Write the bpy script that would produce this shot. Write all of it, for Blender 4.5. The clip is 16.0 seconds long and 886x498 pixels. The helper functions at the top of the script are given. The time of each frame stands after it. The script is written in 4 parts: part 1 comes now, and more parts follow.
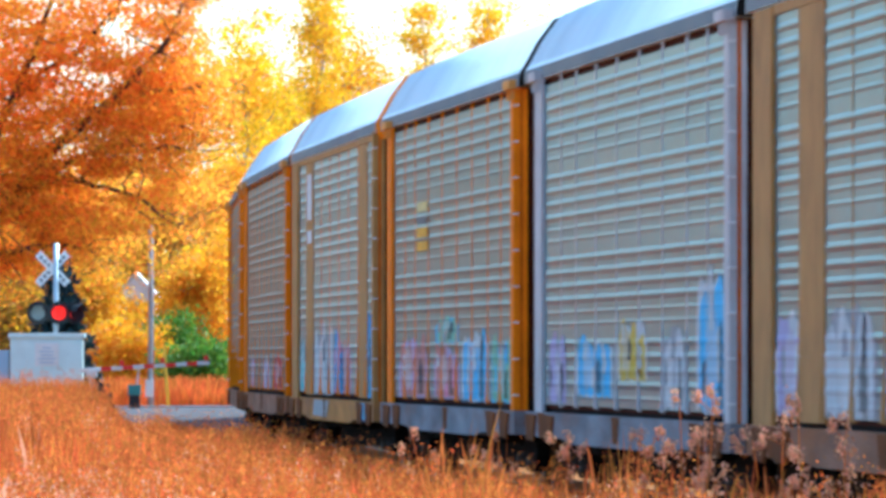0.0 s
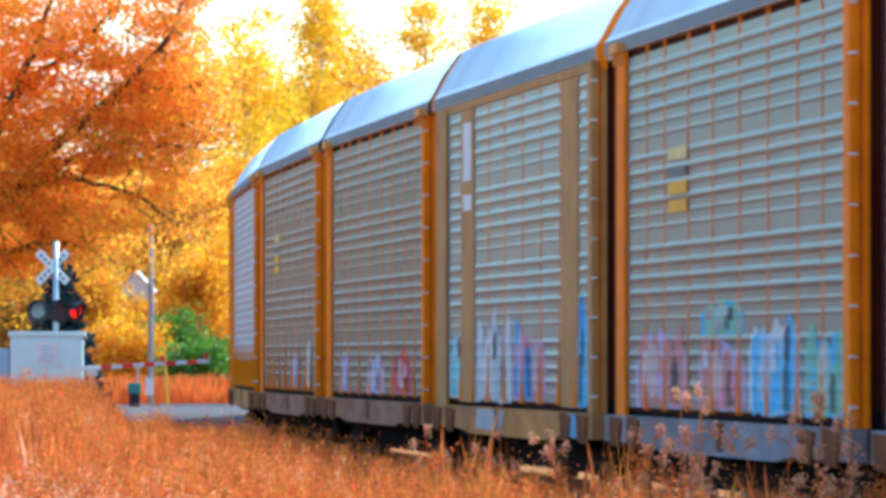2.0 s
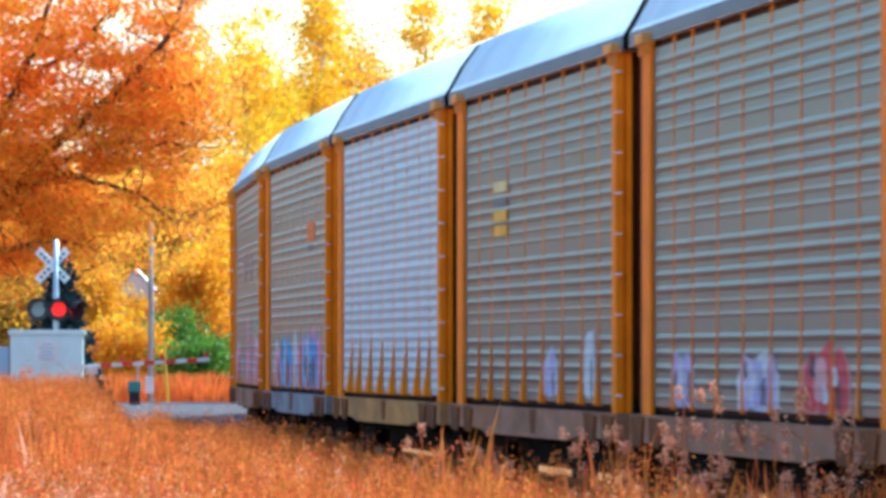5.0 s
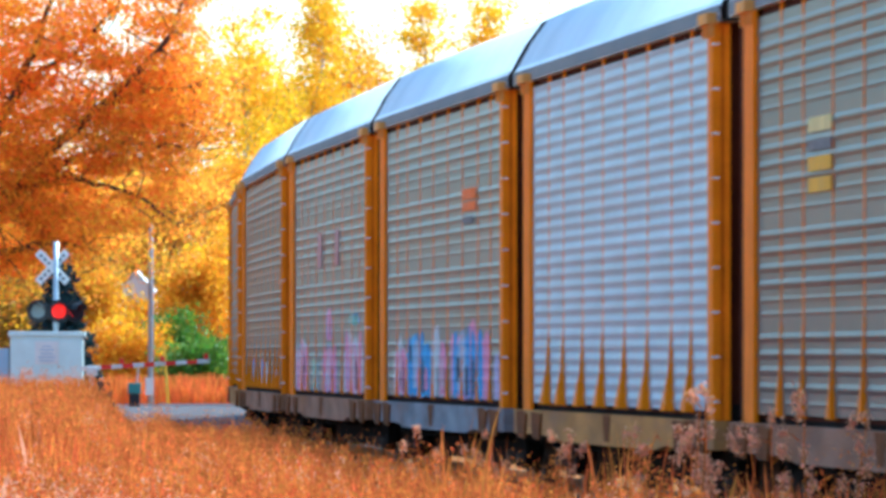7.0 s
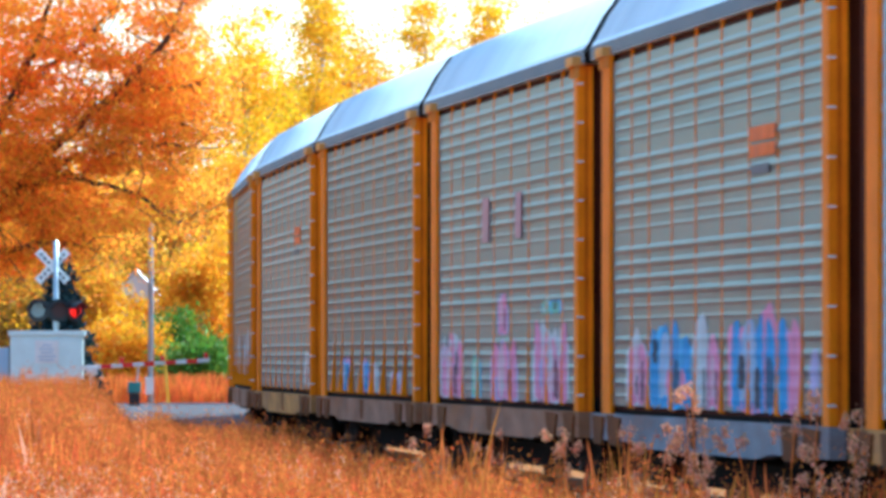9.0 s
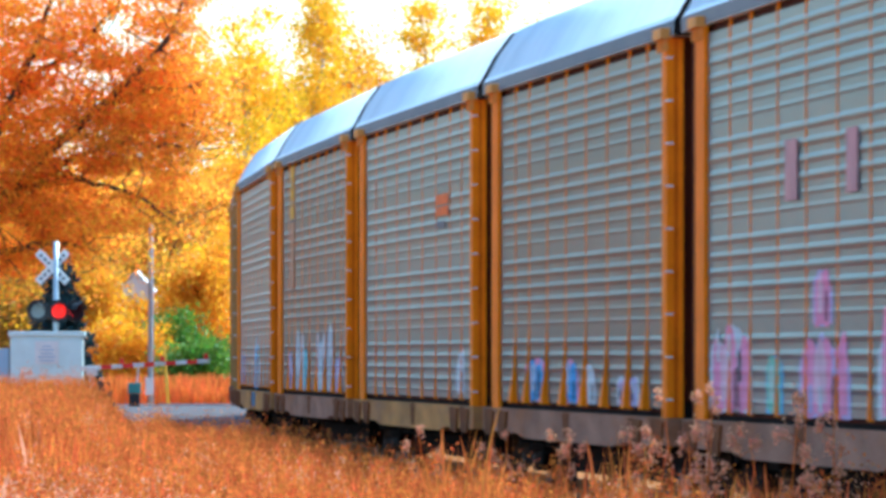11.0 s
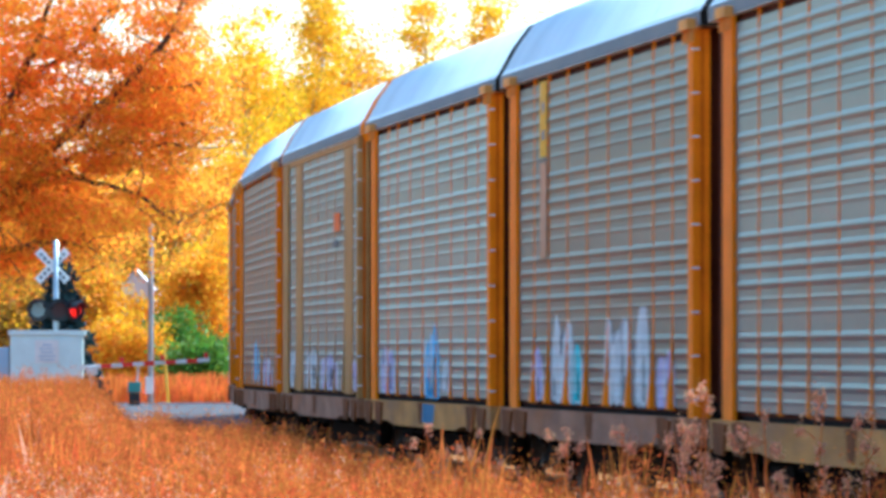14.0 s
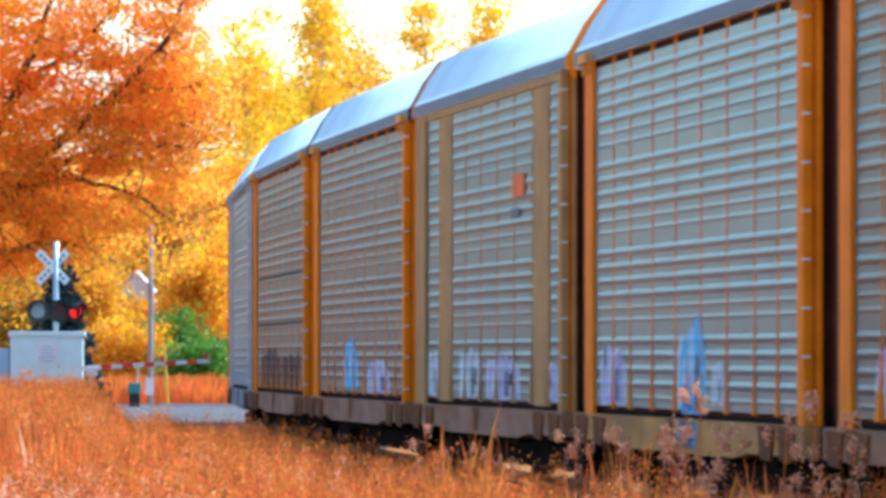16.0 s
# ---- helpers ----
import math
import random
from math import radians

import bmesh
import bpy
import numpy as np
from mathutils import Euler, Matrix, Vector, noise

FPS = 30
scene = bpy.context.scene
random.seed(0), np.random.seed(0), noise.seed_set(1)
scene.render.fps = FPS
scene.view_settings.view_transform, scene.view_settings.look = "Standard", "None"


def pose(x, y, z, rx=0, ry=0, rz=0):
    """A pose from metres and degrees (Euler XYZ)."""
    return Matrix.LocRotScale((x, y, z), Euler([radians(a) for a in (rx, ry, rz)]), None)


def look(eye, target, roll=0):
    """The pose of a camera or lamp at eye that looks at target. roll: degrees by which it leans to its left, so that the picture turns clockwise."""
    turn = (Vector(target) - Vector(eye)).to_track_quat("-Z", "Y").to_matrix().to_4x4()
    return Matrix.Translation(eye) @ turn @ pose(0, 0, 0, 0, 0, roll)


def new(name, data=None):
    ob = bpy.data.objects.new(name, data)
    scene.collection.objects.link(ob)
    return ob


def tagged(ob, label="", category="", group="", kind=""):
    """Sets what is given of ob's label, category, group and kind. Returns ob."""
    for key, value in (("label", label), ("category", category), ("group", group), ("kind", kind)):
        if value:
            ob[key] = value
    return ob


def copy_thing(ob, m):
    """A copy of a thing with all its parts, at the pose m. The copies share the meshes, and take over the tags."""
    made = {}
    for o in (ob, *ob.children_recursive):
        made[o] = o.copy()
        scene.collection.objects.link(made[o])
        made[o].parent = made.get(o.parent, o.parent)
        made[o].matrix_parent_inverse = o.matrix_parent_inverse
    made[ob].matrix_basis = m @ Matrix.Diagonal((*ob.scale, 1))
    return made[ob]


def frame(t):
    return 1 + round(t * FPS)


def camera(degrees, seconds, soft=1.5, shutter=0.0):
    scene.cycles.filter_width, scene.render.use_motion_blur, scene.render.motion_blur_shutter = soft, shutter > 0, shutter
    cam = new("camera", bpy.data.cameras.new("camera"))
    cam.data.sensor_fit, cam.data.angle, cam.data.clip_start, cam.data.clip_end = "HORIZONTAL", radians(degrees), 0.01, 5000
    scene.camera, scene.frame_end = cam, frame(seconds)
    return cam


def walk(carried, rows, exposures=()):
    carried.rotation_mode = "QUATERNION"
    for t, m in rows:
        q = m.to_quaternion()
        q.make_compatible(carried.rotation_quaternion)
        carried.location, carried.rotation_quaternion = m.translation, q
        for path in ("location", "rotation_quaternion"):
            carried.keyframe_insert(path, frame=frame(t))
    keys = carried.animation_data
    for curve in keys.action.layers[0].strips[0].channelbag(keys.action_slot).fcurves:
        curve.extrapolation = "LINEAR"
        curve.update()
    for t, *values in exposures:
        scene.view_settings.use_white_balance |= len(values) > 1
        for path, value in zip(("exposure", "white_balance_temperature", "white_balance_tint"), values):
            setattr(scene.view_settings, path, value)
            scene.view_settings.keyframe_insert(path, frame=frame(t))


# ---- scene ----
F_PX = 19160.0
EYE_Z = 1.76
cam = camera(4.6865, 16.0, soft=3.8, shutter=0.5)


def tilt(dy):
    """The camera's pose with its small hand-held nod."""
    return look((0, 0, EYE_Z), (0, 100, EYE_Z + 100 * (193 + dy) / F_PX))


NOD = [(0, 3), (0.5, 1.5), (1.5, 1), (2, 0), (2.5, -3), (3, -4), (3.5, -5), (4, -6), (5, -3), (6.5, 1), (7, 0), (8, 0),
       (9, -1.5), (11.5, 0), (12.5, 0), (13, -1.5), (14, -2), (14.5, 0), (16, 0)]
walk(cam, [(t, tilt(d)) for t, d in NOD], exposures=[(0, 1.04, 4990, -6), (16, 1.04, 4990, -6)])

# ---- light ----
SUN_EL, SUN_AZ = 47.0, 46.0
world = bpy.data.worlds.new("sky")
scene.world = world
world.use_nodes = True
wn = world.node_tree.nodes
sky = wn.new("ShaderNodeTexSky")
sky.sky_type = "NISHITA"
sky.sun_disc = False
sky.sun_elevation = radians(SUN_EL)
sky.sun_rotation = radians(SUN_AZ)
sky.dust_density = 1.2
sky.air_density = 1.0
wn["Background"].inputs["Strength"].default_value = 0.15
world.node_tree.links.new(sky.outputs["Color"], wn["Background"].inputs["Color"])
sun_data = bpy.data.lights.new("sun", "SUN")
sun_data.energy = 3.6
sun_data.angle = radians(4)
sun_data.color = (1.0, 0.93, 0.82)
sun = new("sun", sun_data)
sun_dir = Vector((math.sin(radians(SUN_AZ)) * math.cos(radians(SUN_EL)), math.cos(radians(SUN_AZ)) * math.cos(radians(SUN_EL)), math.sin(radians(SUN_EL))))
sun.matrix_world = look(sun_dir * 100, (0, 0, 0))


# ---- materials ----
def material(name, rgb, rough=0.6, metal=0.0, var=0.25, scale=3.0, bump=0.15, dirt=None, dirt_amount=0.5, stretch=(1, 1, 1), translucent=0.0,
             island=0.0, hue=0.0, glow=0.0, spec=0.5):
    """Two scales of noise over a base colour, with optional dirt, per-piece variation and thin-leaf light."""
    m = bpy.data.materials.new(name)
    m.use_nodes = True
    nt = m.node_tree
    b = nt.nodes["Principled BSDF"]
    n, ln = nt.nodes, nt.links
    tc = n.new("ShaderNodeTexCoord")
    mp = n.new("ShaderNodeMapping")
    mp.inputs["Scale"].default_value = stretch
    ln.new(tc.outputs["Object"], mp.inputs["Vector"])
    big = n.new("ShaderNodeTexNoise")
    big.inputs["Scale"].default_value = scale
    big.inputs["Detail"].default_value = 5
    ln.new(mp.outputs["Vector"], big.inputs["Vector"])
    fine = n.new("ShaderNodeTexNoise")
    fine.inputs["Scale"].default_value = scale * 14
    fine.inputs["Detail"].default_value = 3
    ln.new(mp.outputs["Vector"], fine.inputs["Vector"])
    add = n.new("ShaderNodeMath")
    add.operation = "MULTIPLY_ADD"
    ln.new(fine.outputs["Fac"], add.inputs[0])
    add.inputs[1].default_value = 0.35
    ln.new(big.outputs["Fac"], add.inputs[2])
    mr = n.new("ShaderNodeMapRange")
    mr.inputs["From Min"].default_value, mr.inputs["From Max"].default_value = 0.35, 1.0
    mr.inputs["To Min"].default_value, mr.inputs["To Max"].default_value = 1 - var, 1 + var
    ln.new(add.outputs[0], mr.inputs["Value"])
    hsv = n.new("ShaderNodeHueSaturation")
    hsv.inputs["Color"].default_value = (*rgb, 1)
    value = mr.outputs["Result"]
    if island:
        geo = n.new("ShaderNodeNewGeometry")
        ir = n.new("ShaderNodeMapRange")
        ir.inputs["To Min"].default_value, ir.inputs["To Max"].default_value = 1 - island, 1 + island
        ln.new(geo.outputs["Random Per Island"], ir.inputs["Value"])
        mul = n.new("ShaderNodeMath")
        mul.operation = "MULTIPLY"
        ln.new(value, mul.inputs[0])
        ln.new(ir.outputs["Result"], mul.inputs[1])
        value = mul.outputs[0]
        if hue:
            wn2 = n.new("ShaderNodeTexWhiteNoise")
            wn2.noise_dimensions = "1D"
            ln.new(geo.outputs["Random Per Island"], wn2.inputs["W"])
            hr = n.new("ShaderNodeMapRange")
            hr.inputs["To Min"].default_value, hr.inputs["To Max"].default_value = 0.5 - hue, 0.5 + hue
            ln.new(wn2.outputs["Value"], hr.inputs["Value"])
            ln.new(hr.outputs["Result"], hsv.inputs["Hue"])
    ln.new(value, hsv.inputs["Value"])
    colour = hsv.outputs["Color"]
    if dirt:
        dn = n.new("ShaderNodeTexNoise")
        dn.inputs["Scale"].default_value = scale * 0.7
        dn.inputs["Detail"].default_value = 8
        dn.inputs["Roughness"].default_value = 0.7
        mp2 = n.new("ShaderNodeMapping")
        mp2.inputs["Location"].default_value = (7.3, 2.1, 4.4)
        mp2.inputs["Scale"].default_value = stretch
        ln.new(tc.outputs["Object"], mp2.inputs["Vector"])
        ln.new(mp2.outputs["Vector"], dn.inputs["Vector"])
        dr = n.new("ShaderNodeMapRange")
        dr.inputs["From Min"].default_value, dr.inputs["From Max"].default_value = 0.45, 0.7
        dr.inputs["To Max"].default_value = dirt_amount
        ln.new(dn.outputs["Fac"], dr.inputs["Value"])
        mix = n.new("ShaderNodeMix")
        mix.data_type = "RGBA"
        ln.new(dr.outputs["Result"], mix.inputs["Factor"])
        ln.new(colour, mix.inputs["A"])
        mix.inputs["B"].default_value = (*dirt, 1)
        colour = mix.outputs["Result"]
    ln.new(colour, b.inputs["Base Color"])
    b.inputs["Roughness"].default_value = rough
    b.inputs["Metallic"].default_value = metal
    b.inputs["Specular IOR Level"].default_value = spec
    if bump:
        bp = n.new("ShaderNodeBump")
        bp.inputs["Strength"].default_value = bump
        bp.inputs["Distance"].default_value = 0.01
        ln.new(add.outputs[0], bp.inputs["Height"])
        ln.new(bp.outputs["Normal"], b.inputs["Normal"])
    if glow:
        ln.new(colour, b.inputs["Emission Color"])
        b.inputs["Emission Strength"].default_value = glow
    if translucent:
        tr = n.new("ShaderNodeBsdfTranslucent")
        ln.new(colour, tr.inputs["Color"])
        ms = n.new("ShaderNodeMixShader")
        ms.inputs["Fac"].default_value = translucent
        ln.new(b.outputs["BSDF"], ms.inputs[1])
        ln.new(tr.outputs["BSDF"], ms.inputs[2])
        ln.new(ms.outputs["Shader"], n["Material Output"].inputs["Surface"])
    return m


RUST = (0.16, 0.07, 0.035)
M = {
    "orange": material("orange_paint", (0.88, 0.235, 0.001), 0.65, 0, 0.2, 1.5, 0.05, (0.42, 0.1, 0.005), 0.35, spec=0.04),
    # ochre post caps, lightened in the colour for the light they catch
    "cap": material("lightened_ochre_paint", (0.72, 0.33, 0.06), 0.65, 0, 0.25, 1.5, 0.05, (0.5, 0.3, 0.16), 0.5, spec=0.1),
    "tan": material("tan_paint", (0.46, 0.25, 0.08), 0.65, 0, 0.2, 1.5, 0.05, RUST, 0.4, spec=0.06),
    "pale": material("pale_grey_paint", (0.55, 0.55, 0.58), 0.65, 0, 0.15, 1.5, 0.05, (0.25, 0.2, 0.17), 0.4, spec=0.15),
    # panel noise is stretched into bands that paint reflections, besides the brown dirt
    "panel_grey": material("galvanised_panel", (0.07, 0.143, 0.182), 0.36, 0.34, 0.4, 0.9, 0.12, (0.2, 0.14, 0.11), 0.45, (0.25, 1, 3.0), spec=0.05),
    "panel_dark": material("sooty_galvanised_panel", (0.056, 0.088, 0.112), 0.38, 0.3, 0.4, 0.9, 0.12, (0.13, 0.085, 0.065), 0.6, (0.25, 1, 3.0), spec=0.05),
    "panel_blue": material("bluish_galvanised_panel", (0.08, 0.19, 0.25), 0.34, 0.42, 0.4, 0.9, 0.12, (0.18, 0.14, 0.12), 0.4, (0.25, 1, 3.0), spec=0.05),
    "panel_lilac": material("pale_lilac_panel", (0.34, 0.46, 0.58), 0.42, 0.3, 0.3, 0.9, 0.05, (0.3, 0.3, 0.36), 0.4, (0.25, 1, 3.0), spec=0.05),
    "roof": material("galvanised_roof", (0.83, 0.91, 0.94), 0.45, 0.1, 0.08, 0.6, 0.03, (0.58, 0.66, 0.71), 0.4, spec=0.3),
    "sill": material("weathered_steel_sill", (0.30, 0.16, 0.10), 0.85, 0, 0.5, 1.2, 0.1, (0.34, 0.12, 0.03), 0.8, (0.35, 1, 2), spec=0.1),
    "sill_orange": material("weathered_ochre_sill", (0.48, 0.23, 0.06), 0.85, 0, 0.4, 1.2, 0.1, (0.2, 0.12, 0.09), 0.7, (0.35, 1, 2), spec=0.1),
    "sill_grey": material("weathered_grey_sill", (0.24, 0.25, 0.28), 0.85, 0, 0.5, 1.2, 0.1, (0.24, 0.12, 0.08), 0.7, (0.35, 1, 2), spec=0.1),
    "bolster": material("dark_rust_plate", (0.2, 0.075, 0.025), 0.9, 0, 0.5, 2, 0.2, (0.06, 0.03, 0.02), 0.7, spec=0.05),
    # darker orange than the posts, for the web's face
    "deep_orange": material("deep_orange_paint", (0.68, 0.15, 0.004), 0.7, 0, 0.3, 1.5, 0.1, (0.2, 0.03, 0.005), 0.5, spec=0.04),
    # rust darkened in its colour for the shade inside the car ends
    "void_shade": material("rust_void_shade", (0.07, 0.018, 0.01), 0.9, 0, 0.4, 2, 0.2, (0.03, 0.012, 0.01), 0.6, spec=0.03),
    # greasy steel below the floor; also painted shade on the roof ends
    "black": material("black_steel_and_roof_gap_shade", (0.012, 0.011, 0.011), 0.9, 0.0, 0.3, 3, 0.15, (0.03, 0.018, 0.012), 0.5, spec=0.02),
    "wheel": material("worn_wheel_steel", (0.03, 0.024, 0.02), 0.7, 0.2, 0.3, 4, 0.1, RUST, 0.5),
    "rail": material("rail_steel", (0.2, 0.15, 0.12), 0.4, 0.7, 0.2, 4, 0.1),
    "tie": material("creosoted_wood", (0.06, 0.045, 0.035), 0.95, 0, 0.3, 4, 0.3, spec=0.03),
    "ballast": material("ballast_stone", (0.06, 0.05, 0.045), 0.95, 0, 0.4, 12, 0.8, spec=0.03),
    "ground": material("dry_ground", (0.35, 0.14, 0.045), 0.95, 0, 0.35, 0.6, 0.4, (0.2, 0.1, 0.03), 0.6, spec=0.03),
    "asphalt": material("sun_bleached_asphalt", (0.13, 0.115, 0.12), 0.95, 0, 0.15, 1.5, 0.3, spec=0.05),
    "concrete": material("pale_concrete", (0.5, 0.44, 0.42), 0.85, 0, 0.15, 2, 0.2),
    "cabinet": material("pale_mint_cabinet_paint", (0.72, 0.86, 0.86), 0.5, 0.0, 0.08, 1.0, 0.03, (0.4, 0.5, 0.5), 0.3),
    "blue_box": material("blue_grey_paint", (0.36, 0.5, 0.66), 0.5, 0, 0.1, 1.0, 0.03),
    "silver": material("aluminium_mast", (0.55, 0.62, 0.65), 0.4, 0.4, 0.1, 3, 0.03),
    "pole": material("weathered_pole", (0.36, 0.35, 0.36), 0.8, 0, 0.2, 2, 0.2, stretch=(6, 6, 0.6)),
    "white": material("reflective_white", (0.8, 0.8, 0.8), 0.5, 0, 0.06, 4, 0.02, (0.5, 0.48, 0.45), 0.3),
    "red": material("reflective_red", (0.8, 0.012, 0.01), 0.45, 0, 0.12, 4, 0.02),
    # shade of the upright roof edge, put into the colour
    "skirt": material("shaded_roof_skirt", (0.08, 0.12, 0.18), 0.6, 0.1, 0.25, 0.8, 0.05, (0.2, 0.2, 0.2), 0.4, (0.3, 1, 2)),
    "yellow": material("yellow_plastic", (0.85, 0.55, 0.03), 0.5, 0, 0.1, 2, 0.02),
    "signal_black": material("matt_black_paint", (0.015, 0.017, 0.02), 0.55, 0, 0.2, 5, 0.05),
    "lens_grey": material("unlit_lens_glass", (0.22, 0.28, 0.3), 0.15, 0, 0.15, 9, 0.1),
    "lens_dark": material("dark_red_lens", (0.05, 0.008, 0.008), 0.3, 0, 0.15, 9, 0.1),
    "lamp_red": material("lit_red_lamp", (1.0, 0.012, 0.006), 0.4, 0, 0.05, 9, 0, glow=0.5),
    "green_box": material("green_box_paint", (0.1, 0.3, 0.25), 0.5, 0, 0.15, 3, 0.05),
    "bark": material("dark_bark", (0.09, 0.055, 0.035), 0.9, 0, 0.35, 3, 0.5, stretch=(4, 4, 0.8)),
    "bark_pale": material("pale_bark", (0.42, 0.33, 0.24), 0.9, 0, 0.3, 3, 0.4, stretch=(4, 4, 0.8)),
    # white of the block that stands in for bright sky between leaves
    "patch_white": material("plain_white_patch", (0.8, 0.8, 0.8), 0.6, 0, 0.06, 1, 0.05),
}
LEAF = {
    "orange": material("orange_leaf", (0.95, 0.44, 0.035), 0.6, 0, 0.3, 0.5, 0, translucent=0.68, island=0.3, hue=0.035, spec=0.2),
    "gold": material("gold_leaf", (0.88, 0.45, 0.015), 0.6, 0, 0.25, 0.3, 0, translucent=0.5, island=0.25, hue=0.025, spec=0.2),
    "yellow": material("yellow_leaf", (0.95, 0.64, 0.014), 0.6, 0, 0.2, 0.3, 0, translucent=0.52, island=0.3, hue=0.02, spec=0.2),
    "green": material("green_leaf", (0.15, 0.27, 0.03), 0.6, 0, 0.2, 0.3, 0, translucent=0.4, island=0.4, hue=0.03, spec=0.2),
    "olive": material("olive_leaf", (0.56, 0.33, 0.04), 0.6, 0, 0.2, 0.3, 0, translucent=0.4, island=0.4, hue=0.03, spec=0.2),
    "spruce": material("blue_green_needle", (0.025, 0.055, 0.06), 0.7, 0, 0.2, 0.3, 0, translucent=0.1, island=0.4, hue=0.02, spec=0.2),
    "grass": material("rust_orange_grass", (0.74, 0.225, 0.05), 0.9, 0, 0.7, 0.8, 0, translucent=0.3, island=0.3, hue=0.02, spec=0.0),
    "plume": material("pinkish_seed_plume", (0.82, 0.43, 0.25), 0.8, 0, 0.2, 0.5, 0, translucent=0.4, island=0.35, hue=0.02, spec=0.0),
}


# ---- mesh tools ----
def mesh_of(name, bm, mat, smooth=False):
    me = bpy.data.meshes.new(name)
    bmesh.ops.recalc_face_normals(bm, faces=bm.faces[:])
    bm.to_mesh(me)
    bm.free()
    me.materials.append(mat)
    if smooth:
        me.polygons.foreach_set("use_smooth", [True] * len(me.polygons))
    return me


def raw_mesh(name, verts, faces, mat):
    me = bpy.data.meshes.new(name)
    me.from_pydata(verts, [], faces)
    me.materials.append(mat)
    me.update()
    return me


def attach(name, me, parent, m=None, label=""):
    ob = new(name, me)
    if parent:
        ob.parent = parent
    if m is not None:
        ob.matrix_local = m
    return tagged(ob, label)


def part(name, bm, mat, parent, label="", smooth=False):
    return attach(name, mesh_of(name, bm, mat, smooth), parent, None, label)


def box(bm, x0, x1, y0, y1, z0, z1, bevel=0.0):
    r = bmesh.ops.create_cube(bm, size=1, matrix=Matrix.Translation(((x0 + x1) / 2, (y0 + y1) / 2, (z0 + z1) / 2)) @ Matrix.Diagonal((x1 - x0, y1 - y0, z1 - z0, 1)))
    if bevel:
        es = {e for v in r["verts"] for e in v.link_edges}
        bmesh.ops.bevel(bm, geom=list(es), offset=bevel, segments=2, affect="EDGES", profile=0.7)
    return bm


def tube(bm, a, b, r0, r1=None, sides=10):
    r1 = r0 if r1 is None else r1
    a, b = Vector(a), Vector(b)
    q = (b - a).to_track_quat("Z", "Y").to_matrix().to_4x4()
    bmesh.ops.create_cone(bm, cap_ends=True, segments=sides, radius1=r0, radius2=r1, depth=(b - a).length, matrix=Matrix.Translation((a + b) / 2) @ q)
    return bm


def prism(bm, outline, y0, y1):
    """An x-z outline given depth along y."""
    front = [bm.verts.new((x, y0, z)) for x, z in outline]
    back = [bm.verts.new((x, y1, z)) for x, z in outline]
    bm.faces.new(front)
    bm.faces.new(back[::-1])
    for i in range(len(outline)):
        j = (i + 1) % len(outline)
        bm.faces.new((front[i], back[i], back[j], front[j]))
    return bm


def B():
    return bmesh.new()


# ---- the railway's line: the near face of the cars, by arc length ----
X0, Y0, HD, K0, K1, K2 = 0.28755, 150.0, 0.0715391, -0.13207e-3, 0.83187e-5, 0.098634e-7
S_LO, S_HI = -620, 430


def heading(s):
    def h(u):
        return HD - (K0 * u + K1 * u * u / 2 + K2 * u ** 3 / 3)
    if s > 60:
        return h(60)
    if s < -140:
        return h(-140) - (s + 140) * (K0 + K1 * -140 + K2 * 140 * 140)
    return h(s)


LINE = {0: (X0, Y0)}
for i in range(1, S_HI + 1):
    a = heading(i - 0.5)
    LINE[i] = (LINE[i - 1][0] + math.sin(a), LINE[i - 1][1] - math.cos(a))
for i in range(-1, S_LO - 1, -1):
    a = heading(i + 0.5)
    LINE[i] = (LINE[i + 1][0] - math.sin(a), LINE[i + 1][1] + math.cos(a))


def on_line(s, off=0.0):
    """A place on the line, off metres to its far side."""
    i = math.floor(s)
    f = s - i
    (xa, ya), (xb, yb) = LINE[i], LINE[i + 1]
    a = heading(s)
    return Vector((xa + (xb - xa) * f + off * math.cos(a), ya + (yb - ya) * f + off * math.sin(a), 0))


def sweep(profile, off, s0, s1, step):
    """A profile of (across, up) drawn along the line."""
    verts, faces, n, rows = [], [], len(profile), 0
    s = s0
    while s <= s1:
        for u, z in profile:
            p = on_line(s, off + u)
            verts.append((p.x, p.y, z))
        rows += 1
        s += step
    for r in range(rows - 1):
        for k in range(n):
            a, b = r * n + k, r * n + (k + 1) % n
            faces.append((a, b, b + n, a + n))
    return verts, faces


# ---- ground, track, road ----
HALF = 1.5
GROUND = -0.45


def relief(x, y):
    return GROUND + 0.12 * noise.noise(Vector((x * 0.06, y * 0.03, 0))) + 0.05 * noise.noise(Vector((x * 0.4, y * 0.2, 3)))


